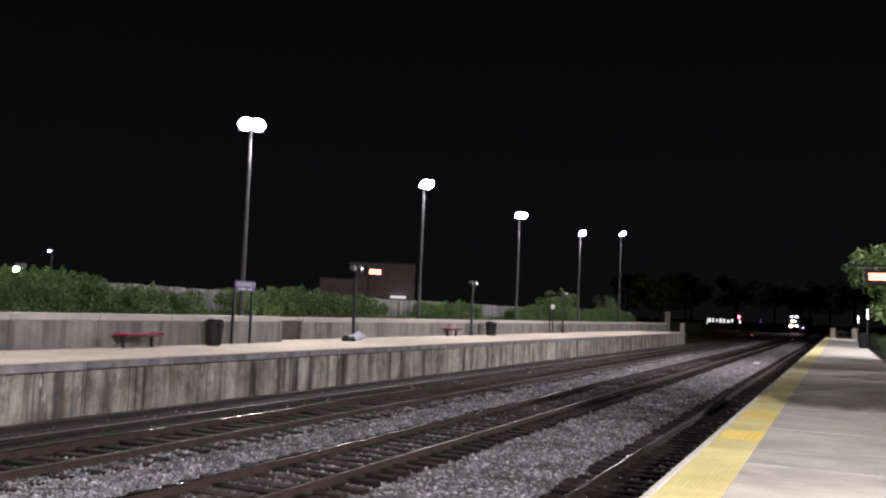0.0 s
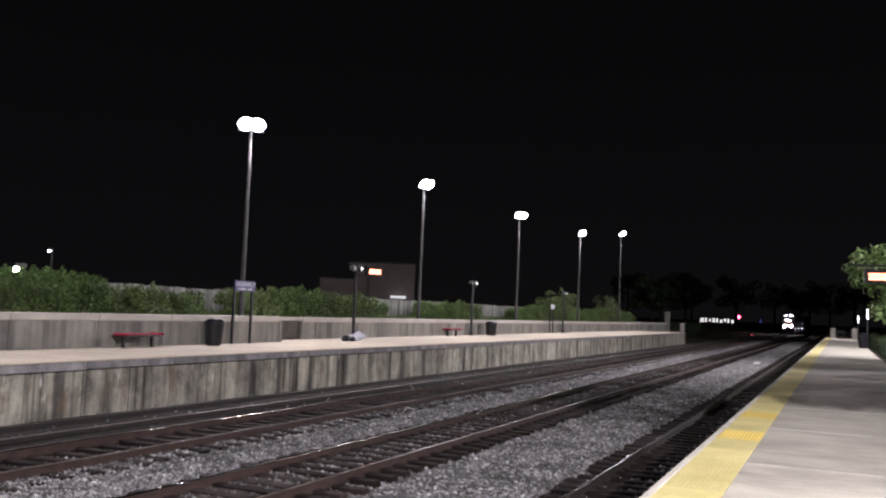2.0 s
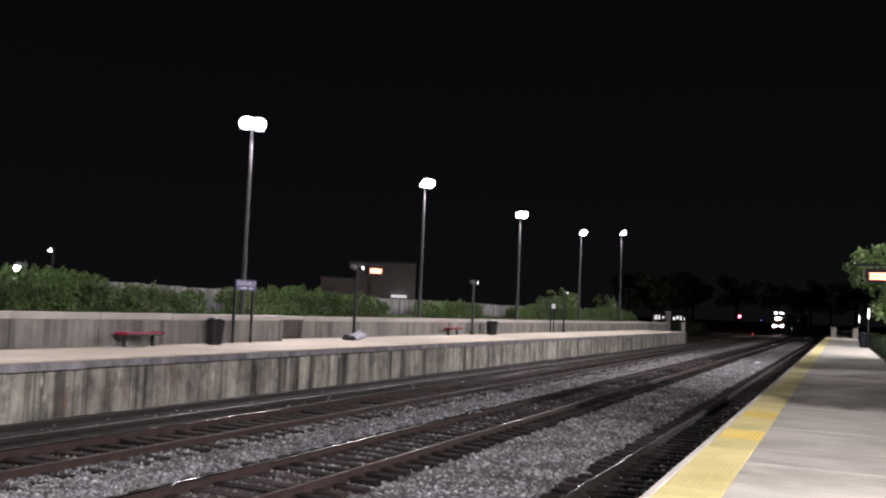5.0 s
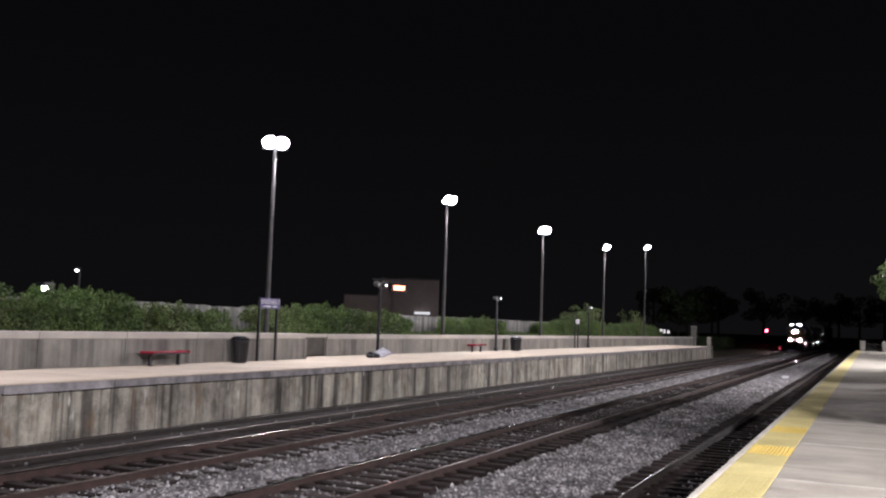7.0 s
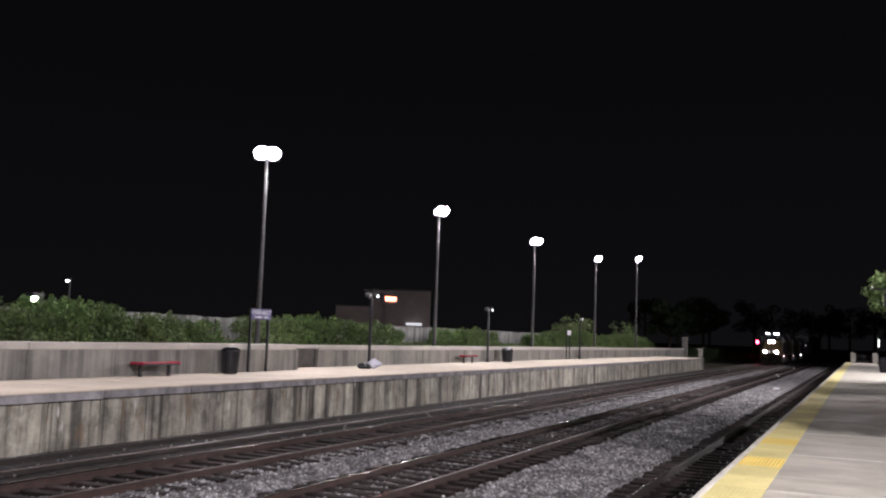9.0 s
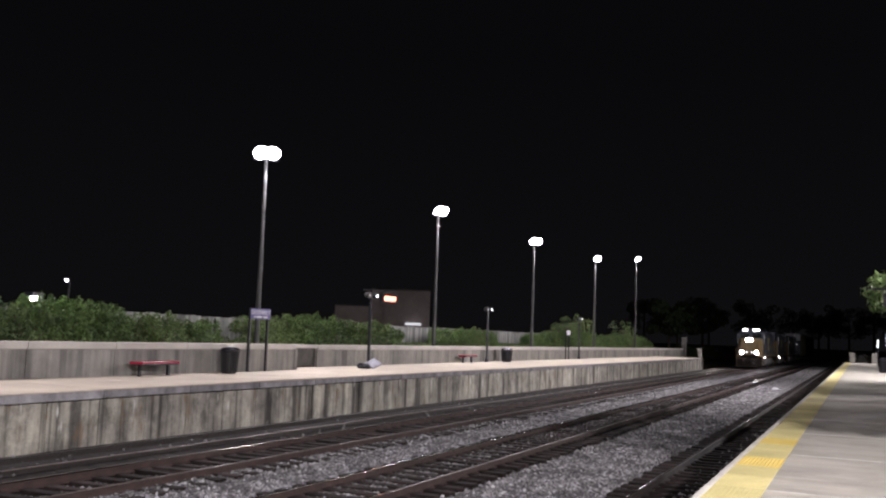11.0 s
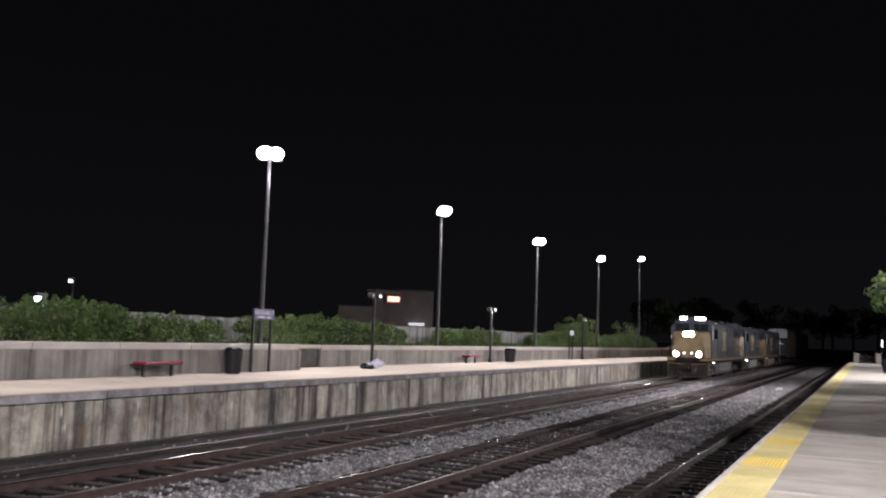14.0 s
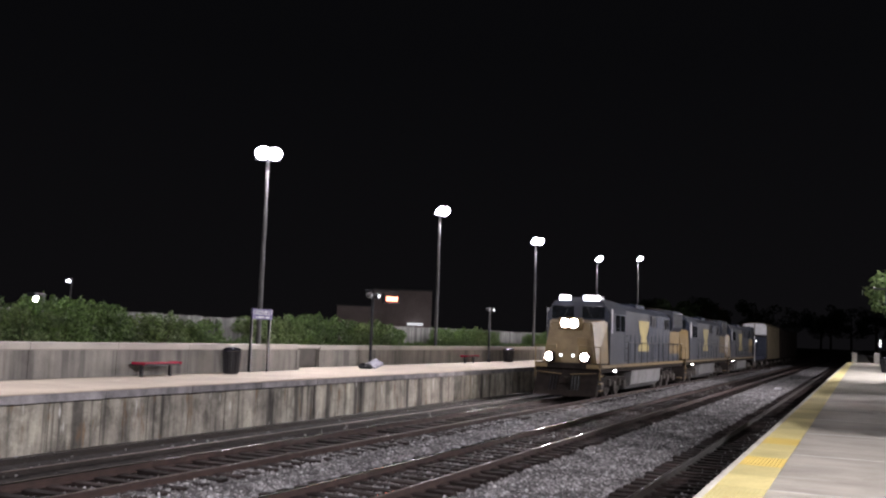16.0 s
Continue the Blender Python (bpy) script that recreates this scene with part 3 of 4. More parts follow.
def bin_(x, y, z, h=0.85, r=0.29):
    t = thing("litter_bin", "round black litter bin with domed lid", "litter bin", "litter bins", (x, y, z))
    part("body", cy(B(), (0, 0, 0.03), (0, 0, h - 0.12), r * 0.82, r, 20), BLACK, t)
    part("foot", cy(B(), (0, 0, 0), (0, 0, 0.03), r * 0.8, None, 20), BLACK, t)
    bm = cy(B(), (0, 0, h - 0.14), (0, 0, h - 0.09), r * 1.1, r * 1.14, 20)
    bmesh.ops.create_uvsphere(bm, u_segments=20, v_segments=12, radius=1, matrix=Matrix.LocRotScale((0, 0, h - 0.09), None, (r * 1.08, r * 1.08, 0.12)))
    lid = part("lid", bm, GLOSS_BLACK, t, "shiny black domed lid")
    # white cap on the dome stands in for the highlight on its gloss
    part("lid_highlight", cy(B(), (0, 0, h - 0.0), (0, 0, h + 0.035), r * 0.4, r * 0.25, 16), WHITE, lid, "white cap standing in for the lid's highlight")
    for i in range(20):
        a = i * math.pi / 10
        part("slat", cy(B(), (r * 0.84 * math.cos(a), r * 0.84 * math.sin(a), 0.05), (r * 1.01 * math.cos(a), r * 1.01 * math.sin(a), h - 0.14), 0.018, n=5), BLACK, t)


bin_(-18.85, 24.5, PLAT_L_TOP, 0.86), bin_(-19.75, 52.9, PLAT_L_TOP, 0.84, 0.34)
bin_(1.4, 66.0, PLAT_R_TOP, 0.95, 0.27)


def lettering(text, size, at, parent, material):
    """Raised letters facing +x, read along +y."""
    cu = bpy.data.curves.new("lettering", "FONT")
    cu.body, cu.size, cu.align_x, cu.align_y, cu.extrude = text, size, "CENTER", "CENTER", 0.002
    ob = bpy.data.objects.new("lettering", cu)
    me = bpy.data.meshes.new_from_object(ob)
    bpy.data.objects.remove(ob)
    me.materials.append(material)
    o = part("lettering", me, material, parent, "white raised letters")
    o.matrix_local = pose(*at, 90, 0, 90)
    return o


def station_sign(x, y, w, top, text, board, tall, label):
    t = thing("station_sign", label, "sign", "station signs", (x, y, PLAT_L_TOP))
    h = top - PLAT_L_TOP
    for k in (-w / 2 + 0.06, w / 2 - 0.06):
        part("post", bx(B(), -0.04, 0.04, k - 0.04, k + 0.04, 0, h + 0.02, 0.006), BLACK, t)
    bd = part("board", bx(B(), 0.042, 0.075, -w / 2, w / 2, h - tall, h, 0.006), board, t)
    if text:
        lettering(text, 0.215, (0.079, 0, h - 0.13), bd, WHITE)
        for a, c in ((-0.4, -0.32), (-0.26, 0.05), (0.14, 0.4)):
            part("writing_bar", bx(B(), 0.075, 0.079, a, c, h - 0.31, h - 0.26), WHITE, bd)
    else:
        part("writing_bar", bx(B(), 0.075, 0.079, -w / 2 + 0.08, w / 2 - 0.08, h - 0.22, h - 0.17), INK, bd)


station_sign(-19.25, 26.55, 1.16, 3.33, "GREENBELT", SIGN_BLUE, 0.36, "purple-blue station name board on two dark posts")
station_sign(-20.25, 67.4, 0.9, 3.32, "", WHITE, 0.34, "small white notice board on two dark posts")


def small_lamp(x, y, z, h, spread=0.32):
    t = thing("small_lamp_post", "slim dark lamp post with two small round lamps", "lamp post", "small lamp posts", (x, y, z))
    part("base", cy(B(), (0, 0, 0), (0, 0, 0.25), 0.14, 0.1, 12), BLACK, t)
    part("pole", cy(B(), (0, 0, 0.25), (0, 0, h), 0.075, 0.06, 10), BLACK, t)
    part("arm", cy(B(), (0, -spread, h - 0.08), (0, spread, h - 0.08), 0.03), BLACK, t)
    for k in (-spread, spread):
        hd = part("lamp_head", cy(B(), (-0.1, k, h - 0.08), (0.12, k, h - 0.1), 0.1, 0.15, 14), POLE, t, "round grey lamp housing")
        part("lens", cy(B(), (0.121, k, h - 0.1), (0.135, k, h - 0.1), 0.055, None, 12), SMALL_GLOW if k > 0 else WHITE, hd, "round lamp glass")
    return t


post = small_lamp(-19.15, 34.4, PLAT_L_TOP, 3.2)
small_lamp(-20.15, 50.6, PLAT_L_TOP, 3.22)
small_lamp(-20.25, 70.6, PLAT_L_TOP, 3.25)


def led_sign(x, y, z, w, turn, arm):
    t = thing("led_message_sign", "dark message display with glowing orange letters", "display sign", "message displays", (x, y, z))
    t.rotation_euler = (0, 0, turn)
    part("housing", bx(B(), -0.09, 0.09, -w / 2 - 0.12, w / 2 + 0.12, -0.2, 0.2, 0.015), BLACK, t)
    part("visor", bx(B(), -0.12, 0.2, -w / 2 - 0.14, w / 2 + 0.14, 0.2, 0.225, 0.005), POLE, t)
    for r in (-0.055, 0.055):
        part("letter_row", bx(B(), 0.09, 0.1, -w / 2, w / 2, r - 0.042, r + 0.042, 0.003), LED, t, "glowing orange line of unreadable letters")
    part("arm", bx(B(), -0.03, 0.03, arm[0], arm[1], 0.3, 0.36, 0.008), BLACK, t)
    for k in (-w / 2 + 0.1, w / 2 - 0.1):
        part("hanger", bx(B(), -0.02, 0.02, k - 0.02, k + 0.02, 0.2, 0.31), BLACK, t)
    return t


led_sign(-19.15, 36.05, 4.17, 0.6, -0.5, (-1.35, 0.4))
led_sign(1.35, 30.0, 4.14, 1.15, -math.pi / 2, (-1.0, 1.3))
p = thing("display_post", "dark post that carries the message display", "post", "", (2.6, 30, 0.9))
part("pole", cy(B(), (0, 0, 0), (0, 0, 3.55), 0.09, None, 10), BLACK, p)
p = thing("tarp_bundle", "creased pale sheet leaning at the lamp post foot", "sheet", "", (-18.75, 34.15, PLAT_L_TOP))
bm = bx(B(), -0.25, 0.25, -0.25, 0.25, -0.035, 0.035)
bmesh.ops.subdivide_edges(bm, edges=bm.edges[:], cuts=5, use_grid_fill=True)
for v in bm.verts:
    v.co += Vector((0.03 * noise.noise(v.co * 5), 0.03 * noise.noise(v.co * 5 + Vector((3, 0, 0))), 0.07 * noise.noise(v.co * 4.1)))
bm.transform(pose(0.05, -0.1, 0.2, 0, 31, -61) @ pose(0, 0, 0, 0, 0, 42))
part("sheet", bm, SHEET, p, "pale creased sheet leaning on the post foot")
bm = B()
bmesh.ops.create_icosphere(bm, subdivisions=2, radius=1)
for v in bm.verts:
    v.co = Vector((v.co.x * 0.3 - 0.15, v.co.y * 0.3 - 0.55, max(0.0, v.co.z * 0.18 + 0.06))) * (1 + 0.2 * noise.noise(v.co * 3))
part("dark_bag", bm, BLACK, p, "dark bag under the sheet")
# slim posts with a lit tube beside the near platform
for x, y, top in ((1.68, 66.3, 3.85), (1.53, 90.0, 3.65)):
    p = thing("tube_light_post", "slim dark post with a small upright white tube light", "lamp post", "tube light posts", (x, y, 0.9))
    part("pole", cy(B(), (0, 0, 0), (0, 0, top - 0.9), 0.05, None, 10), BLACK, p)
    part("tube_cap", bx(B(), -0.09, 0.09, -0.09, 0.09, top - 0.9, top - 0.84, 0.01), BLACK, p)
    part("tube", cy(B(), (0, -0.09, top - 1.6), (0, -0.09, top - 0.95), 0.042, None, 10), TUBE_GLOW, p, "glowing white tube")
# a scrap of white paper on the stones
p = thing("paper_scrap", "crumpled white scrap lying on the stones", "litter", "", (-5.1, 65.0, -0.2))
part("paper", bx(B(), -0.2, 0.2, -0.22, 0.22, 0, 0.13, 0.04), WHITE, p)


# ---- plants ----
def leaf_mesh(name, blobs, count, size, material, seed, droop=0.3):
    """Leaves of two folded triangles each, scattered on the shells of several clumps."""
    rng = np.random.default_rng(seed)
    which = rng.choice(len(blobs), count, p=np.array([b[3] * b[4] for b in blobs]) / sum(b[3] * b[4] for b in blobs))
    bl = np.array(blobs)[which]
    d = rng.normal(0, 1, (count, 3))
    d /= np.linalg.norm(d, axis=1, keepdims=True)
    r = rng.uniform(0.55, 1.12, (count, 1)) ** 0.7
    p = bl[:, :3] + d * r * bl[:, [3, 3, 4]]
    a = rng.normal(0, 1, (count, 3))
    a /= np.linalg.norm(a, axis=1, keepdims=True)
    n = d + rng.normal(0, 0.6, (count, 3))
    b = np.cross(a, n)
    b /= np.linalg.norm(b, axis=1, keepdims=True) + 1e-9
    s = size * rng.uniform(0.6, 1.4, (count, 1))
    up = np.array([0, 0, -droop])
    v = np.stack([p - a * s, p + b * s * 0.5 + up * s * 0.2, p + a * s + up * s, p - b * s * 0.5 + up * s * 0.2], 1)
    f = np.array([(0, 1, 2), (0, 2, 3)])[None] + 4 * np.arange(count)[:, None, None]
    me = bpy.data.meshes.new(name)
    me.from_pydata(v.reshape(-1, 3).tolist(), [], f.reshape(-1, 3).tolist())
    me.materials.append(material)
    return me


def bush_blobs(rng, w, d, h):
    out = [(0, 0, h * 0.42, w * 0.42, h * 0.42)]
    for i in range(22):
        s = rng.uniform(0.14, 0.36)
        out.append((rng.uniform(-0.4, 0.4) * d, rng.uniform(-0.5, 0.5) * w, rng.uniform(0.2, 0.9) * h, s * w * 0.55, s * h * 0.5))
    for i in range(16):  # long shoots standing out of the crown
        out.append((rng.uniform(-0.4, 0.4) * d, rng.uniform(-0.5, 0.5) * w, rng.uniform(0.75, 1.0) * h, 0.09 * w * rng.uniform(0.5, 1.0), 0.16 * h * rng.uniform(0.6, 1.2)))
    return out


def stems(h, rng, n=6, r=0.03):
    bm = B()
    for i in range(n):
        a = rng.uniform(0, 6.28)
        cy(bm, (0.1 * math.cos(a), 0.1 * math.sin(a), 0), (0.5 * math.cos(a), 0.6 * math.sin(a), h * rng.uniform(0.55, 0.9)), r, r * 0.4, 5)
    return bm


bush_kinds = []
for k in range(5):
    rng = random.Random(50 + k)
    me = leaf_mesh("crown", bush_blobs(rng, 2.6, 1.6, 2.0), 6500, 0.06, LEAF_PALE if k in (1, 4) else LEAF, 60 + k)
    bush_kinds.append((me, mesh_of("stem", stems(1.9, rng), BARK)))


dark_shrub = leaf_mesh("crown", bush_blobs(random.Random(77), 2.6, 1.6, 2.0), 5200, 0.07, LEAF_DARK, 78)


def bush(k, x, y, z, scale, turn, label="leafy green shrub growing behind the wall", group="hedge shrubs"):
    t = thing("shrub", label, "shrub", group, (x, y, z))
    part("crown", dark_shrub if "dark" in label else bush_kinds[k][0], LEAF, t)
    part("stem", bush_kinds[k][1], BARK, t)
    t.rotation_euler, t.scale = (0, 0, turn), scale
    return t


rng = random.Random(8)


def hedge_height(y):
    """How high the hedge stands along the wall."""
    stops = [(5, 3.5), (16.5, 3.6), (17.6, 3.45), (19.0, 3.1), (20.2, 3.45), (21.3, 3.5), (22.5, 3.05), (25, 2.85), (28, 2.85), (30, 2.95), (34, 3.15), (38, 3.1), (41, 2.95), (43, 2.75), (48, 2.9),
             (53, 3.0), (60, 2.85), (66, 3.0), (72, 3.2), (78, 3.2), (82, 3.1), (90, 3.2), (95, 3.2), (98, 3.1), (106, 2.8)]
    for (a, p), (b, q) in zip(stops, stops[1:]):
        if a <= y <= b:
            return p + (q - p) * (y - a) / (b - a)
    return 2.8


y, i = 8.0, 0
while y < 106:
    gap = 27.2 < y < 30.6 or 43.2 < y < 46.8 or 55.6 < y < 63.5
    h = (hedge_height(y) - 1.35) * (rng.uniform(0.85, 0.99) if y < 23 else rng.uniform(0.93, 1.06)) * (0.55 if gap else 1.0)
    s = h / 2.0
    bush(i * 3 % 5, -22.1 + rng.uniform(-0.3, 0.3), y, 1.33, (s * 0.9, s * rng.uniform(0.85, 1.1), s), rng.choice((0, 3.14)))
    y += rng.uniform(1.15, 1.6) * (1.2 if y > 50 else 1.0)
    i += 1
for y, k in ((16.6, 1.0), (20.7, 0.98), (21.7, 0.94), (23.1, 0.68), (33.5, 0.72)):
    bush(int(y * 3) % 5, -23.2, y, 1.33, (k, k * 0.9, k), 1.3)


# ---- board fence behind the hedge ----
def fence_panel():
    t = thing("board_fence", "weathered grey upright-board fence behind the hedge", "fence", "board fences", (0, 0, 0))
    board = mesh_of("board", bx(B(), -0.01, 0.012, 0.004, 0.144, 0.05, 1.74), FENCE)
    rr = random.Random(2)
    for i in range(16):
        part("board", board, FENCE, t).location = (0, -1.2 + i * 0.15, rr.uniform(-0.015, 0.015))
    part("post", bx(B(), -0.12, -0.02, -1.25, -1.15, 0, 1.78, 0.01), FENCE, t)
    for z in (0.35, 1.4):
        part("rail", bx(B(), -0.06, -0.012, -1.2, 1.2, z, z + 0.09), FENCE, t)
    return t


first = fence_panel()
first.location = (-24.0, 6.0, 1.32)
for i in range(1, 42):
    copy_thing(first, pose(-24.0, 6.0 + 2.41 * i, 1.32 + 0.02 * math.sin(i * 1.7)))


rng = random.Random(31)
vine = thing("fence_vine", "thin green vine climbing over the board fence", "vine", "", (-23.8, 27.6, 1.32))
blobs = [(rng.uniform(-0.05, 0.12), rng.uniform(-1.5, 1.5), rng.uniform(0.15, 1.45), rng.uniform(0.1, 0.26), rng.uniform(0.1, 0.24)) for _ in range(46)]
part("foliage", leaf_mesh("foliage", blobs, 2400, 0.06, LEAF_PALE, 33), LEAF_PALE, vine)
part("stem", stems(1.5, rng, 7, 0.02), BARK, vine)
for y in (29.45, 29.9):
    p = thing("gate_post", "slim dark post in the gap of the hedge", "post", "gate posts", (-23.85, y, 1.3))
    part("shaft", cy(B(), (0, 0, 0), (0, 0, 1.62), 0.055, None, 10), POLE, p)
    part("post_cap", cy(B(), (0, 0, 1.62), (0, 0, 1.68), 0.07, 0.03, 10), POLE, p)


# ---- trees ----
def branchy(rng, h, reach):
    bm = B()
    k = h / 7.0
    cy(bm, (0, 0, 0), (0.1, 0.05, h * 0.45), 0.19 * k, 0.13 * k, 10)
    cy(bm, (0.1, 0.05, h * 0.45), (0.0, 0.2, h * 0.85), 0.13 * k, 0.04 * k, 8)
    tips = []
    for i in range(10):
        a, z = i * 2.4, h * rng.uniform(0.3, 0.7)
        tip = (reach * math.cos(a) * rng.uniform(0.5, 0.9), reach * math.sin(a) * rng.uniform(0.5, 0.9), z + h * rng.uniform(0.05, 0.25))
        cy(bm, (0.08, 0.05, z), tip, 0.06 * k, 0.02 * k, 6)
        tips.append(tip)
    return bm, tips


def make_tree(x, y, z, h, reach, seed, material, label, leaves=6500, size=0.11, group="station trees"):
    rng = random.Random(seed)
    t = thing("tree", label, "tree", group, (x, y, z))
    bm, tips = branchy(rng, h, reach)
    part("trunk", bm, BARK, t)
    blobs = [(*p, reach * rng.uniform(0.22, 0.36), reach * rng.uniform(0.16, 0.28)) for p in tips]
    blobs += [(rng.uniform(-0.7, 0.7) * reach, rng.uniform(-0.7, 0.7) * reach, h * rng.uniform(0.38, 0.95), reach * rng.uniform(0.2, 0.34), reach * rng.uniform(0.15, 0.25)) for _ in range(14)]
    part("crown", leaf_mesh("crown", blobs, leaves, size, material, seed), material, t)
    return t


make_tree(5.2, 43, 0.9, 4.8, 4.1, 11, LEAF_LIT, "leafy green tree overhanging the platform", 6500, 0.15)
make_tree(6.2, 74, 0.9, 6.2, 3.6, 12, LEAF_PALE, "leafy green tree beside the platform", 8500)
# the next two are unseen, added so their crowns shadow the platform
make_tree(5.3, 14.5, 0.9, 6.4, 2.5, 15, LEAF, "leafy green tree beside the platform", 6000, 0.12)
make_tree(5.2, 33.5, 0.9, 6.0, 2.4, 17, LEAF, "leafy green tree beside the platform", 3600, 0.12)
for i in range(9):
    bush(i % 5, -21.5 - 1.8 * (i % 3), 130 + 4.5 * i, 0.0, (1.0, 1.5, 0.9 + 0.2 * math.sin(i * 2.2)), 0.6 * i, "dark shrub on the bank past the platform", "bank shrubs")
for yy, h, n in ((73.5, 3.0, 700), (76.2, 3.3, 800), (79.2, 3.7, 600), (93.5, 3.4, 650), (97.0, 2.8, 500)):
    make_tree(-22.4, yy, 1.3, h, h * 0.38, int(yy), LEAF_PALE, "thin young tree with pale leaves behind the wall", n, 0.08, "young trees")
for i, yy in enumerate((44.0, 47.5, 51, 54.5, 58, 62, 70, 76, 82, 90, 98)):
    bush(i % 5, 2.75 + 0.1 * math.sin(i * 2), yy, 0.9, (0.7, 1.25, 0.5 + 0.06 * math.sin(i * 3)), 0, "dark clipped shrub along the platform", "platform shrubs")
for i, (x, y, h) in enumerate(((-9, 320, 15), (-30, 300, 16), (-38, 250, 14), (-48, 330, 16), (-26, 420, 18), (4, 300, 15), (12, 240, 15), (14, 180, 13), (9, 140, 11), (-16, 430, 19), (-4, 440, 20), (-60, 280, 15), (-30, 160, 9), (-33, 185, 10))):
    make_tree(x, y, 0.9 if x > 0 else 1.0, h, h * 0.42, 30 + i, LEAF_DARK, "dark tree standing in the distance", 2600, 0.34, "far trees")

# ---- buildings and lights beyond ----
b = thing("building", "dim brick building with a flat roof beyond the fence", "building", "", (-56.3, 103.7, 1.0))
b.rotation_euler = (0, 0, radians(28.5))
part("wall", bx(B(), -1.1, 6.4, 0, 14, 0, 7.2), BRICK, b)
part("wall", bx(B(), -5.8, -1.12, 0.3, 12, 0, 4.95), BRICK, b)
part("roof", bx(B(), -1.2, 6.5, -0.1, 14.1, 7.2, 7.4, 0.03), ROOFING, b)
part("roof", bx(B(), -5.9, -1.12, 0.2, 12.1, 4.95, 5.1, 0.03), ROOFING, b)
part("wall_band", bx(B(), -1.12, 6.42, -0.04, 0.0, 5.4, 5.6), BRICK, b)
# the canopy emits a faint glow in place of lamplight falling on it
part("door_canopy", bx(B(), 3.3, 5.3, -0.8, 0.0, 2.75, 3.05, 0.03), CANOPY, b, "small canopy glowing in place of light on it")


def yard_lamp(x, y, z, top, label, lens=None):
    t = thing("yard_lamp", label, "street lamp", "yard lamps", (x, y, z))
    part("pole", cy(B(), (0, 0, 0), (0, 0, top - z), 0.07, 0.05), POLE, t)
    part("arm", cy(B(), (0, 0, top - z), (0.15, -0.35, top - z + 0.05), 0.035), POLE, t)
    hd = part("lamp_head", bx(B(), 0.0, 0.35, -0.6, -0.2, top - z, top - z + 0.12, 0.02), BLACK, t)
    part("lens", bx(B(), 0.1, 0.26, -0.47, -0.33, top - z - 0.13, top - z - 0.01, 0.03), lens or YARD_GLOW, hd, "glowing lens")


yard_lamp(-45, 42.0, 1.1, 5.25, "small white yard lamp on a pole beyond the hedge")
yard_lamp(-22.55, 20.0, 1.35, 3.36, "bright white lamp glowing through the hedge leaves", HEDGE_GLOW)
yard_lamp(-23.0, 108.0, 1.2, 2.75, "low white lamp beyond the platform end")


def signal(x, y, z, h, glow_mat, r, label):
    t = thing("railway_signal", label, "signal", "railway signals", (x, y, z))
    part("mast", cy(B(), (0, 0, 0), (0, 0, h + 0.3), 0.07), BLACK, t)
    hd = part("signal_head", bx(B(), -0.25, 0.25, -0.15, 0.15, h - 0.5, h + 0.5, 0.04), BLACK, t)
    part("lens", cy(B(), (0, -0.17, h), (0, -0.15, h), r, None, 14), glow_mat, hd, "glowing signal lens")


signal(-25, 258, 1.0, 2.75, RED_GLOW, 0.36, "railway signal showing red beside the line")
signal(-14.4, 172, -0.25, 0.55, DWARF_GLOW, 0.1, "dwarf signal showing red beside the track")
signal(-21.5, 285, 1.0, 2.0, BLUE_GLOW, 0.12, "small blue marker light beside the line")


# ---- the train ----
WHEELSETS = []


def axle(parent, y, r=0.52):
    bm = B()
    for s in (-1, 1):
        cy(bm, (s * 0.66, 0, 0), (s * 0.8, 0, 0), r, r * 0.99, 24)
        cy(bm, (s * 0.62, 0, 0), (s * 0.66, 0, 0), r + 0.03, None, 24)
        for k in range(5):
            a = k * 1.2566
            cy(bm, (s * 0.8, 0.3 * math.cos(a), 0.3 * math.sin(a)), (s * 0.815, 0.3 * math.cos(a), 0.3 * math.sin(a)), 0.07, None, 8)
    cy(bm, (-0.7, 0, 0), (0.7, 0, 0), 0.09)
    ob = part("wheelset", bm, STEEL, parent)
    ob.location = (0, y, r)
    WHEELSETS.append((ob, y, r))
    return ob


def bogie(parent, y, spread, n):
    bm = B()
    for s in (-1, 1):
        side_prism(bm, [(y - spread - 0.5, 0.62), (y - spread - 0.35, 0.5), (y + spread + 0.35, 0.5), (y + spread + 0.5, 0.62), (y + spread + 0.45, 0.9), (y + 0.5, 0.98), (y - 0.5, 0.98), (y - spread - 0.45, 0.9)], s * 0.93, s * 1.12)
    bx(bm, -0.95, 0.95, y - 0.3, y + 0.3, 0.55, 0.9)
    tr = part("bogie", bm, LOCO_DARK, parent, "dark three-axle bogie frame" if n == 3 else "dark two-axle bogie frame")
    for i in range(n):
        yy = y - spread + 2 * spread * i / (n - 1)
        axle(tr, yy)
        for s in (-1, 1):
            part("journal_box", bx(B(), s * 1.12, s * 1.24, yy - 0.2, yy + 0.2, 0.36, 0.74, 0.03), STEEL, tr)
    for s in (-1, 1):
        for k in (-0.5, 0.5):
            part("spring", cy(B(), (s * 1.16, y + k * spread, 0.5), (s * 1.16, y + k * spread, 0.85), 0.09, n=10), STEEL, tr)


def can(x, y0, y1, z, r):
    """An open round hood, axis along y, with a thin wall."""
    bm = B()
    rows = [[bm.verts.new((x + q * math.cos(a), y, z + q * math.sin(a))) for a in [k * math.pi / 10 for k in range(20)]] for q, y in ((r, y1), (r, y0), (r + 0.018, y0), (r + 0.018, y1))]
    for r0, r1 in zip(rows, rows[1:] + rows[:1]):
        for k in range(20):
            bm.faces.new((r0[k], r0[(k + 1) % 20], r1[(k + 1) % 20], r1[k]))
    bmesh.ops.recalc_face_normals(bm, faces=bm.faces)
    return bm


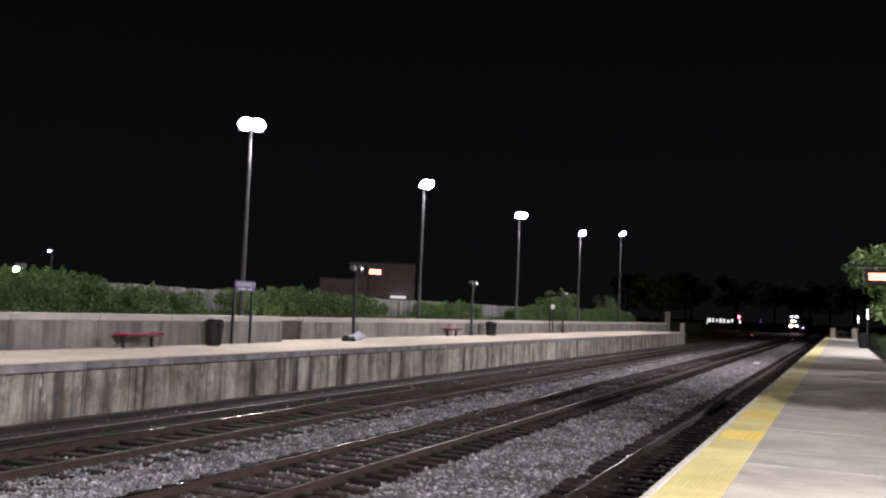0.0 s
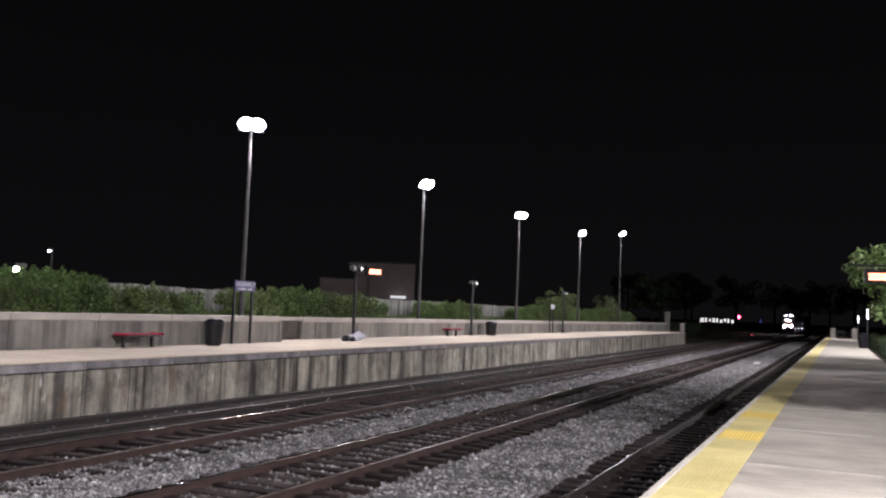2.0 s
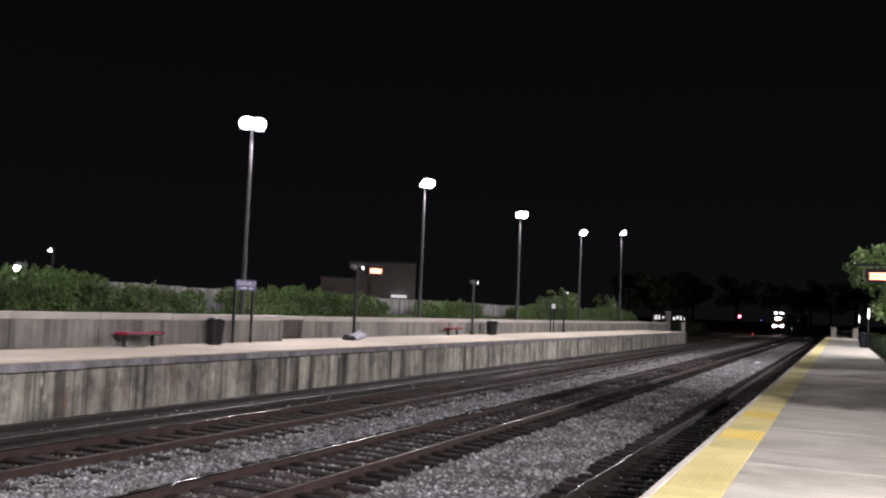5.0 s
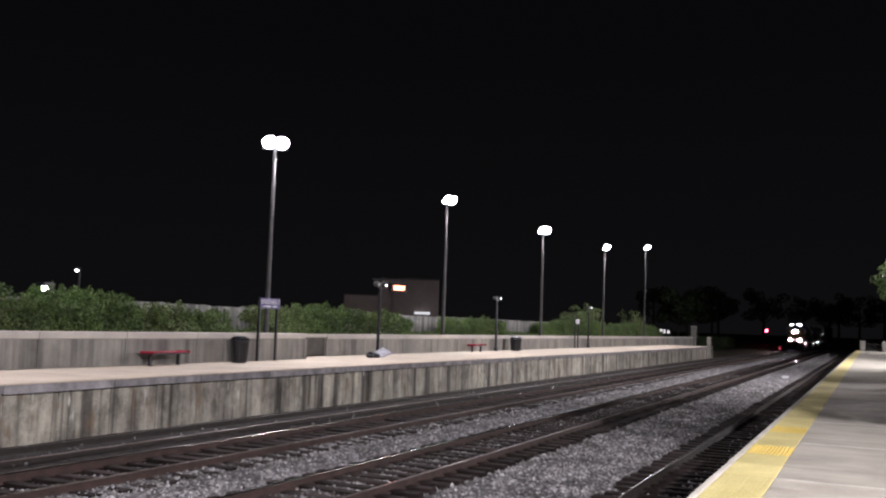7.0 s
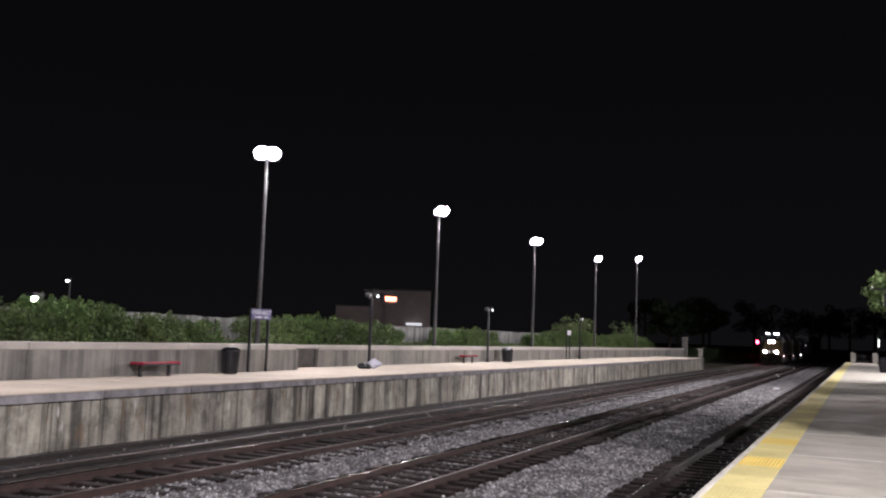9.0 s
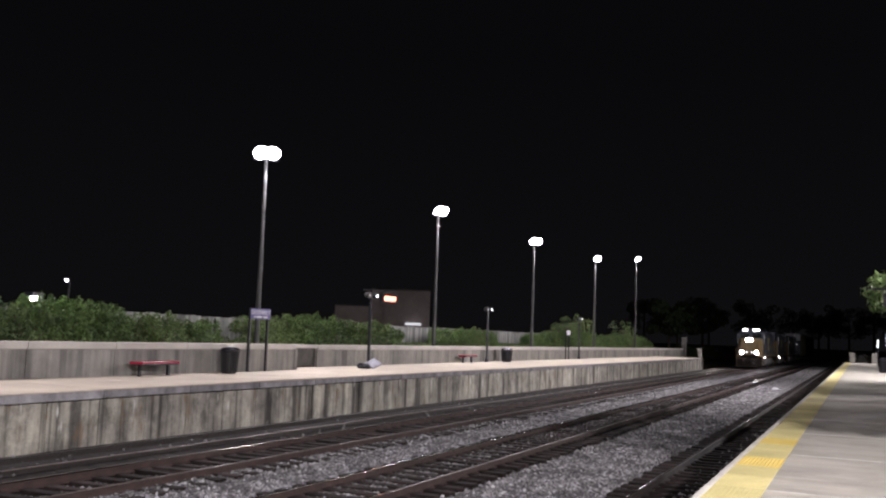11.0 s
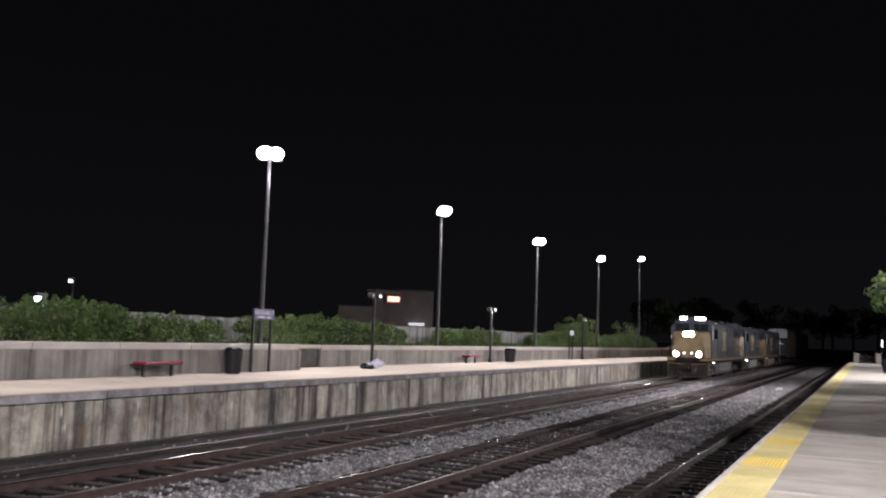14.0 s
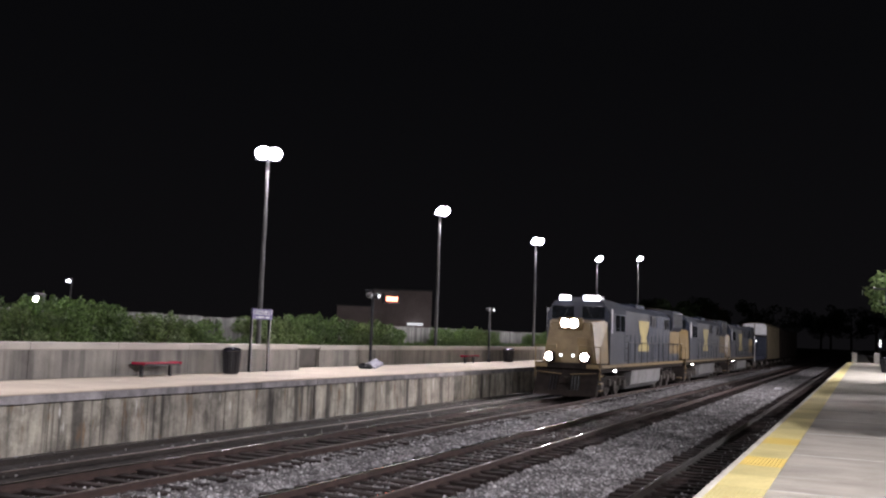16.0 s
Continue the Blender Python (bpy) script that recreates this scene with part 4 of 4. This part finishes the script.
def loco(label, lit):
    t = thing("locomotive", label, "locomotive", "freight locomotives")
    W = 1.52
    part("underframe", bx(B(), -W, W, 0.9, 20.7, 1.22, 1.55, 0.03), LOCO_DARK, t, "dark underframe")
    for s in (-1, 1):
        part("sill_stripe", bx(B(), s * W, s * (W + 0.012), 1.0, 20.6, 1.42, 1.56), LOCO_YELLOW, t, "yellow sill stripe")
    pl = side_prism(B(), [(0.55, 0.2), (0.3, 0.2), (0.75, 1.0), (0.9, 1.35), (1.1, 1.35), (1.1, 0.35)], -1.42, 1.42)
    part("snow_plough", pl, LOCO_DARK, t, "dark pilot plough")
    part("front_deck", bx(B(), -1.48, 1.48, 0.72, 2.0, 1.36, 1.62, 0.02), LOCO_DARK, t)
    part("coupler", bx(B(), -0.16, 0.16, 0.05, 0.8, 0.72, 1.02, 0.05), LOCO_DARK, t)
    for s in (-1, 1):
        st = part("steps", bx(B(), s * 1.2, s * 1.5, 0.85, 1.35, 0.4, 0.46), LOCO_YELLOW, t, "yellow-edged boarding steps")
        for z in (0.72, 1.04):
            part("tread", bx(B(), s * 1.2, s * 1.5, 0.85, 1.35, z, z + 0.05), LOCO_YELLOW, st)
        part("grab_iron", cy(B(), (s * 1.5, 0.8, 0.9), (s * 1.5, 0.8, 2.35), 0.025), LOCO_YELLOW, t)
        part("grab_iron", cy(B(), (s * 0.5, 0.75, 1.6), (s * 0.5, 0.75, 2.4), 0.025), LOCO_YELLOW, t)
        part("front_rail", cy(B(), (s * 0.5, 0.75, 2.4), (s * 1.5, 0.78, 2.35), 0.022), LOCO_YELLOW, t)
    # broad nose, narrower at the top
    bm = B()
    vs = [bm.verts.new(c) for c in ((-1.25, 1.0, 1.55), (1.25, 1.0, 1.55), (1.48, 2.5, 1.55), (-1.48, 2.5, 1.55), (-0.95, 1.22, 3.42), (0.95, 1.22, 3.42), (1.4, 2.5, 3.6), (-1.4, 2.5, 3.6))]
    for f in ((0, 1, 5, 4), (1, 2, 6, 5), (2, 3, 7, 6), (3, 0, 4, 7), (4, 5, 6, 7), (3, 2, 1, 0)):
        bm.faces.new([vs[i] for i in f])
    bmesh.ops.recalc_face_normals(bm, faces=bm.faces)
    bmesh.ops.bevel(bm, geom=bm.edges[:], offset=0.07, segments=2, affect="EDGES")
    nose = part("nose", bm, LOCO_YELLOW, t, "broad yellow nose")
    part("nose_door", bx(B(), 0.35, 0.85, 1.0, 1.06, 1.7, 2.75, 0.02), LOCO_YELLOW, nose)
    # cab
    prof = [(-1.52, 1.55), (1.52, 1.55), (1.52, 3.9), (1.15, 4.45), (0.6, 4.62), (-0.6, 4.62), (-1.15, 4.45), (-1.52, 3.9)]
    cab = part("cab", prism(B(), prof, 2.42, 5.4), LOCO_GREY, t, "grey cab")
    part("cab_front", prism(B(), [(-1.47, 3.5), (1.47, 3.5), (1.47, 3.88), (1.1, 4.4), (-1.1, 4.4), (-1.47, 3.88)], 2.36, 2.42), LOCO_BLUE, cab, "dark blue cab front")
    for s in (-1, 1):
        part("windscreen", bx(B(), s * 0.2, s * 1.25, 2.33, 2.36, 3.64, 4.22, 0.02), GLASS, cab, "dark windscreen pane")
        for k in (3.0, 3.95):
            part("side_window", bx(B(), s * 1.52, s * 1.545, k, k + 0.75, 3.1, 3.85, 0.01), GLASS, cab, "dark cab side window")
        part("window_frame", bx(B(), s * 1.52, s * 1.56, 2.52, 2.68, 3.0, 4.1), BOXCAR_WHITE, cab, "pale grab bar by the cab window")
    for s, w in ((-1, 0.52), (1, 0.76)):
        part("number_board", bx(B(), s * 0.64 - w / 2, s * 0.64 + w / 2, 2.3, 2.42, 4.48, 4.7, 0.02), BOARD_GLOW if lit else BLACK, cab, "glowing number board" if lit else "unlit number board")
    # hood
    hood = part("hood", prism(B(), [(-1.36, 1.55), (1.36, 1.55), (1.36, 4.15), (1.1, 4.4), (-1.1, 4.4), (-1.36, 4.15)], 5.4, 17.0), LOCO_GREY, t, "long grey engine hood")
    for i in range(11):
        for s in (-1, 1):
            part("hood_door", bx(B(), s * 1.36, s * 1.385, 5.6 + i * 1.02, 6.5 + i * 1.02, 1.7, 3.0 + (0.6 if i > 6 else 0), 0.012), LOCO_GREY, hood)
    for s in (-1, 1):
        part("blower_grille", bx(B(), s * 1.36, s * 1.42, 11.4, 12.6, 3.5, 4.12, 0.02), BLACK, hood, "dark air grille")
        part("blower_grille", bx(B(), s * 1.36, s * 1.42, 12.9, 14.9, 3.45, 4.1, 0.02), LOCO_BLUE, hood, "dark blue air grille")
        part("upper_band", bx(B(), s * 1.36, s * 1.378, 10.9, 16.9, 3.02, 4.14), LOCO_BLUE, hood, "dark blue upper hood panel")
        for k in range(8):
            part("louvre", bx(B(), s * 1.378, s * 1.4, 15.1 + 0.2 * k, 15.2 + 0.2 * k, 3.4, 4.05), BLACK, hood)
        for k in range(5):
            part("cab_step", bx(B(), s * 1.5, s * 1.56, 5.0, 5.35, 1.7 + 0.3 * k, 1.74 + 0.3 * k), LOCO_DARK, cab)
        part("cab_door", bx(B(), s * 1.52, s * 1.54, 4.78, 5.3, 1.65, 3.7, 0.01), LOCO_GREY, cab)
        # the road's emblem as a plain waisted shape
        mk = [(a + 1.8, b) for a, b in ((6.5, 3.75), (9.2, 3.75), (8.8, 3.15), (8.4, 2.9), (8.7, 2.5), (9.1, 2.45), (9.1, 2.15), (6.6, 2.15), (6.6, 2.45), (7.0, 2.5), (7.3, 2.9), (6.9, 3.15))]
        part("emblem", side_prism(B(), mk, s * 1.388, s * 1.396), EMBLEM, hood, "yellow waisted emblem")
    part("hood_top", bx(B(), -1.06, 1.06, 5.6, 16.9, 4.4, 4.46, 0.02), LOCO_BLUE, hood, "dark blue hood top")
    part("exhaust_stack", bx(B(), -0.35, 0.35, 11.2, 12.0, 4.4, 4.6, 0.03), BLACK, hood)
    part("horn", cy(B(), (-0.3, 5.8, 4.5), (-0.3, 5.2, 4.55), 0.04, 0.09), STEEL, cab)
    part("roof_light", cy(B(), (1.0, 7.2, 4.32), (1.0, 7.2, 4.42), 0.06), SMALL_GLOW if lit else STEEL, hood, "small roof lamp")
    # radiator with wings
    rad = part("radiator", prism(B(), [(-1.36, 1.55), (1.36, 1.55), (1.36, 3.35), (1.55, 3.6), (1.55, 4.5), (1.4, 4.62), (-1.4, 4.62), (-1.55, 4.5), (-1.55, 3.6), (-1.36, 3.35)], 17.0, 20.2), LOCO_GREY, t, "flared grey radiator housing")
    for s in (-1, 1):
        part("radiator_grille", bx(B(), s * 1.55, s * 1.57, 17.3, 19.9, 3.68, 4.42), BLACK, rad, "dark radiator grille")
        part("yellow_end", bx(B(), s * 1.362, s * 1.372, 17.05, 20.15, 2.0, 3.34), LOCO_YELLOW, rad, "yellow rear flank")
    # fuel tank, bogies, rails
    part("fuel_tank", prism(B(), [(-1.35, 0.5), (-1.0, 0.24), (1.0, 0.24), (1.35, 0.5), (1.42, 1.2), (-1.42, 1.2)], 6.8, 14.1), TANK, t, "pale grey fuel tank")
    part("air_tank", cy(B(), (1.25, 14.2, 0.95), (1.25, 14.9, 0.95), 0.2, None, 12), LOCO_DARK, t)
    bogie(t, 4.2, 1.95, 3), bogie(t, 17.3, 1.95, 3)
    for s in (-1, 1):
        hr = part("handrail", cy(B(), (s * 1.5, 5.6, 2.6), (s * 1.5, 20.4, 2.6), 0.02, n=6), BLACK, t)
        for i in range(11):
            part("stanchion", cy(B(), (s * 1.5, 5.7 + i * 1.46, 1.55), (s * 1.5, 5.7 + i * 1.46, 2.6), 0.02, n=6), BLACK, hr)
        part("step_light", cy(B(), (s * 1.5, 2.9, 1.26), (s * 1.56, 2.9, 1.26), 0.05, None, 10), STEP_GLOW, t, "small glowing step light")
        part("light_bracket", bx(B(), s * 1.4, s * 1.5, 2.82, 2.98, 1.16, 1.38), LOCO_DARK, t)
        part("ladder", bx(B(), s * 1.2, s * 1.5, 20.0, 20.6, 0.45, 0.5), LOCO_YELLOW, t)
    part("rear_wall", bx(B(), -1.3, 1.3, 20.2, 20.26, 1.6, 4.3), LOCO_BLUE, t)
    part("rear_coupler", bx(B(), -0.16, 0.16, 20.7, 21.4, 0.72, 1.02, 0.04), STEEL, t)
    # headlights on the nose and ditch lights on the deck
    hb = part("headlight_box", bx(B(), -0.55, 0.55, 1.02, 1.35, 3.1, 3.64, 0.05), LOCO_YELLOW, t, "headlight housing")
    for s in (-1, 1):
        part("headlight", cy(B(), (s * 0.2, 1.008, 3.38), (s * 0.2, 1.022, 3.38), 0.185, 0.198, 20), HEAD_GLOW if lit else GLASS, hb, "glowing headlight" if lit else "unlit headlight")
        d = part("ditch_light_box", bx(B(), s * 0.82 - 0.22, s * 0.82 + 0.22, 0.68, 0.9, 1.64, 2.1, 0.04), LOCO_DARK, t, "ditch light housing")
        part("ditch_light", cy(B(), (s * 0.82, 0.668, 1.87), (s * 0.82, 0.682, 1.87), 0.155, 0.17, 18), DITCH_GLOW if lit else GLASS, d, "glowing ditch light" if lit else "unlit ditch light")
        # hood added to keep the ditch light off the platform wall
        part("beam_hood", can(s * 0.82, 0.52, 0.69, 1.87, 0.185), LOCO_DARK, d, "dark round hood added to narrow the beam")
        ring = B()
        for k in range(16):
            a0, a1 = k * math.pi / 8, (k + 1) * math.pi / 8
            cy(ring, (s * 0.2 + 0.21 * math.cos(a0), 1.0, 3.38 + 0.21 * math.sin(a0)), (s * 0.2 + 0.21 * math.cos(a1), 1.0, 3.38 + 0.21 * math.sin(a1)), 0.022, n=6)
        part("bezel", ring, LOCO_DARK, hb, "dark headlight rim")
        part("marker_light", cy(B(), (s * 0.28, 0.7, 1.95), (s * 0.28, 0.72, 1.95), 0.06, None, 10), SMALL_GLOW if lit else GLASS, t, "small marker light")
    # roof details: fans, dynamic brake box, antenna, sand filler, mirrors and hoses
    part("brake_box", bx(B(), -1.2, 1.2, 8.6, 10.6, 4.4, 4.6, 0.06), LOCO_BLUE, hood, "dark blue raised brake housing")
    for k in (17.8, 19.3):
        part("radiator_fan", cy(B(), (0, k, 4.62), (0, k, 4.74), 0.62, 0.58, 20), LOCO_DARK, rad, "round roof fan")
    part("antenna_dome", cy(B(), (0.5, 4.0, 4.6), (0.5, 4.0, 4.74), 0.2, 0.12, 14), BOXCAR_WHITE, cab, "pale antenna dome")
    part("air_unit", bx(B(), -0.55, 0.25, 4.3, 5.2, 4.6, 4.8, 0.04), LOCO_GREY, cab)
    for s in (-1, 1):
        part("mirror", bx(B(), s * 1.56, s * 1.72, 2.92, 2.96, 3.3, 3.75, 0.01), BLACK, cab)
        part("wiper", cy(B(), (s * 0.7, 2.32, 3.66), (s * 0.45, 2.31, 4.1), 0.012, n=5), BLACK, cab)
        for k in range(3):
            part("air_hose", cy(B(), (s * (0.35 + 0.14 * k), 0.5, 1.05), (s * (0.38 + 0.14 * k), 0.22, 0.45), 0.028, n=8), BLACK, t, "hanging black air hose")
        part("cylinder_lever", cy(B(), (s * 0.2, 0.6, 1.12), (s * 1.35, 0.6, 1.2), 0.02, n=6), LOCO_YELLOW, t)
        part("kick_stripe", bx(B(), s * 0.9, s * 1.46, 0.7, 0.72, 1.4, 1.58), LOCO_YELLOW, t, "yellow stripe on the deck edge")
    # the nose and cab front stand well forward of the first axle
    for o in t.children_recursive:
        if o.type == "MESH" and o not in [w[0] for w in WHEELSETS]:
            for v in o.data.vertices:
                if v.co.y < 2.75:
                    v.co.y -= 0.42
    return t


def boxcar(label, side, end_top):
    t = thing("boxcar", label, "boxcar", "freight cars")
    body = part("body", bx(B(), -1.5, 1.5, 0.7, 18.2, 1.1, 5.2, 0.04), side, t)
    for i in range(14):
        for s in (-1, 1):
            part("side_post", bx(B(), s * 1.5, s * 1.56, 1.0 + i * 1.27, 1.12 + i * 1.27, 1.1, 5.1), side, body)
    for s in (-1, 1):
        part("end_panel", bx(B(), s * 0.05, s * 1.42, 0.64, 0.7, 4.05, 5.1, 0.03), end_top, body, "white-painted upper end panel")
        part("panel_shoulder", prism(B(), [(s * 0.05, 5.1), (s * 1.42, 5.1), (s * 1.2, 5.36), (s * 0.05, 5.44)], 0.6, 0.68), end_top, body, "white arched top of the car end")
        part("end_post", bx(B(), s * 1.42, s * 1.52, 0.6, 0.7, 1.1, 5.15), side, body)
    part("lower_end", bx(B(), -1.4, 1.4, 0.66, 0.7, 1.15, 4.04), LOCO_BLUE, body, "dark lower car end")
    part("roof", prism(B(), [(-1.55, 5.2), (1.55, 5.2), (1.2, 5.42), (0, 5.52), (-1.2, 5.42)], 0.65, 18.25), side, t)
    for i in range(6):
        part("ladder_rung", bx(B(), 0.9, 1.35, 0.56, 0.6, 1.4 + i * 0.45, 1.44 + i * 0.45), STEEL, t)
    part("sill", bx(B(), -1.3, 1.3, 0.3, 18.6, 0.85, 1.1, 0.02), LOCO_DARK, t)
    bogie(t, 3.2, 0.9, 2), bogie(t, 15.7, 0.9, 2)
    return t


def hopper(label):
    t = thing("hopper_car", label, "freight car", "freight cars")
    body = part("body", prism(B(), [(-1.3, 1.1), (1.3, 1.1), (1.5, 1.9), (1.5, 3.7), (-1.5, 3.7), (-1.5, 1.9)], 1.0, 12.9), LOCO_BLUE, t, "dark ribbed car body")
    for i in range(9):
        for s in (-1, 1):
            part("side_rib", bx(B(), s * 1.5, s * 1.58, 1.2 + i * 1.4, 1.3 + i * 1.4, 1.5, 3.68), LOCO_BLUE, body)
    part("rim", bx(B(), -1.58, 1.58, 0.95, 12.95, 3.7, 3.82, 0.02), LOCO_DARK, body)
    part("hatch_walk", bx(B(), -0.4, 0.4, 1.3, 12.6, 3.82, 4.05, 0.03), LOCO_DARK, body)
    for s in (-1, 1):
        part("ladder_post", cy(B(), (s * 1.4, 0.85, 0.9), (s * 1.4, 0.85, 3.7), 0.03), BOXCAR_WHITE, t, "pale ladder rail")
    part("sill", bx(B(), -1.2, 1.2, 0.2, 13.7, 0.85, 1.1, 0.02), LOCO_DARK, t)
    part("marker_lamp", cy(B(), (1.52, 1.1, 3.2), (1.57, 1.1, 3.2), 0.09, None, 10), SMALL_GLOW, t, "small marker lamp")
    bogie(t, 2.6, 0.9, 2), bogie(t, 11.3, 0.9, 2)
    return t


lead = loco("grey and yellow diesel locomotive with blazing headlights", True)
second = loco("grey and yellow diesel locomotive with unlit headlights", False)
third = loco("grey and yellow diesel locomotive, last of three", False)
hopper_car = hopper("low dark hopper car behind the locomotives")
cars = [boxcar("tall tan boxcar with white upper end", TAN, BOXCAR_WHITE), boxcar("tall dark boxcar behind the first car", LOCO_DARK, LOCO_GREY)]
cars.append(copy_thing(cars[1], pose(0, 0, 0)))

# ---- a distant bus on the road beyond the trees ----
bus = thing("bus", "distant dark bus with brightly lit windows", "bus", "")
part("body", prism(B(), [(-5.8, 0.35), (5.8, 0.35), (6.0, 0.6), (6.0, 2.9), (5.8, 3.15), (-5.8, 3.15), (-6.0, 2.9), (-6.0, 0.6)], -1.25, 1.25), BLACK, bus)
for k in range(9):
    part("window", bx(B(), -5.5 + 1.27 * k, -4.72 + 1.27 * k - 0.25 * (k % 3 == 1), -1.28, -1.25, 1.35 + 0.4 * (k % 4 == 2), 2.75 - 0.35 * (k % 3 == 2), 0.02), BUS_GLOW, bus, "glowing white bus window")
part("door", bx(B(), -5.95, -5.75, -1.29, -1.25, 0.5, 2.7, 0.01), BUS_GLOW, bus, "lit door glass")
for k in (-3.8, 3.6):
    for s_ in (-1, 1):
        part("wheel", cy(B(), (k, s_ * 1.0, 0.48), (k, s_ * 1.27, 0.48), 0.48, None, 16), BLACK, bus)

# ---- what moves ----
FRONT = [(0.0, 276.0), (3.2, 229.3), (5.5, 195.6), (9.0, 143.6), (12.5, 93.2), (14.5, 62.9), (16.0, 40.05)]


def motions():
    x = TRACKS["left"]
    for k, unit in enumerate([lead, second, third]):
        walk(unit, [(t, pose(x, y - 0.97 + 21.4 * k, 0)) for t, y in FRONT])
    walk(hopper_car, [(t, pose(x, y - 0.97 + 64.3, 0)) for t, y in FRONT])
    spins = [i * 0.05 for i in range(321)]
    ts, ps = [t for t, _ in FRONT], [y for _, y in FRONT]
    for ob, y, r in WHEELSETS[:18]:
        walk(ob, [(t, pose(0, y, r, math.degrees((276.0 - float(np.interp(t, ts, ps))) / r), 0, 0)) for t in spins])
    for k, unit in enumerate(cars):
        walk(unit, [(t, pose(x, y - 0.97 + 78.3 + 19.0 * k, 0)) for t, y in FRONT])
    walk(bus, [(t, pose(px, 335, 0.55, 0, 0, 4)) for t, px in ((0.0, -37.2), (2.5, -41.2), (5.5, -60.0), (9.0, -86.0), (16.0, -140.0))])


motions()
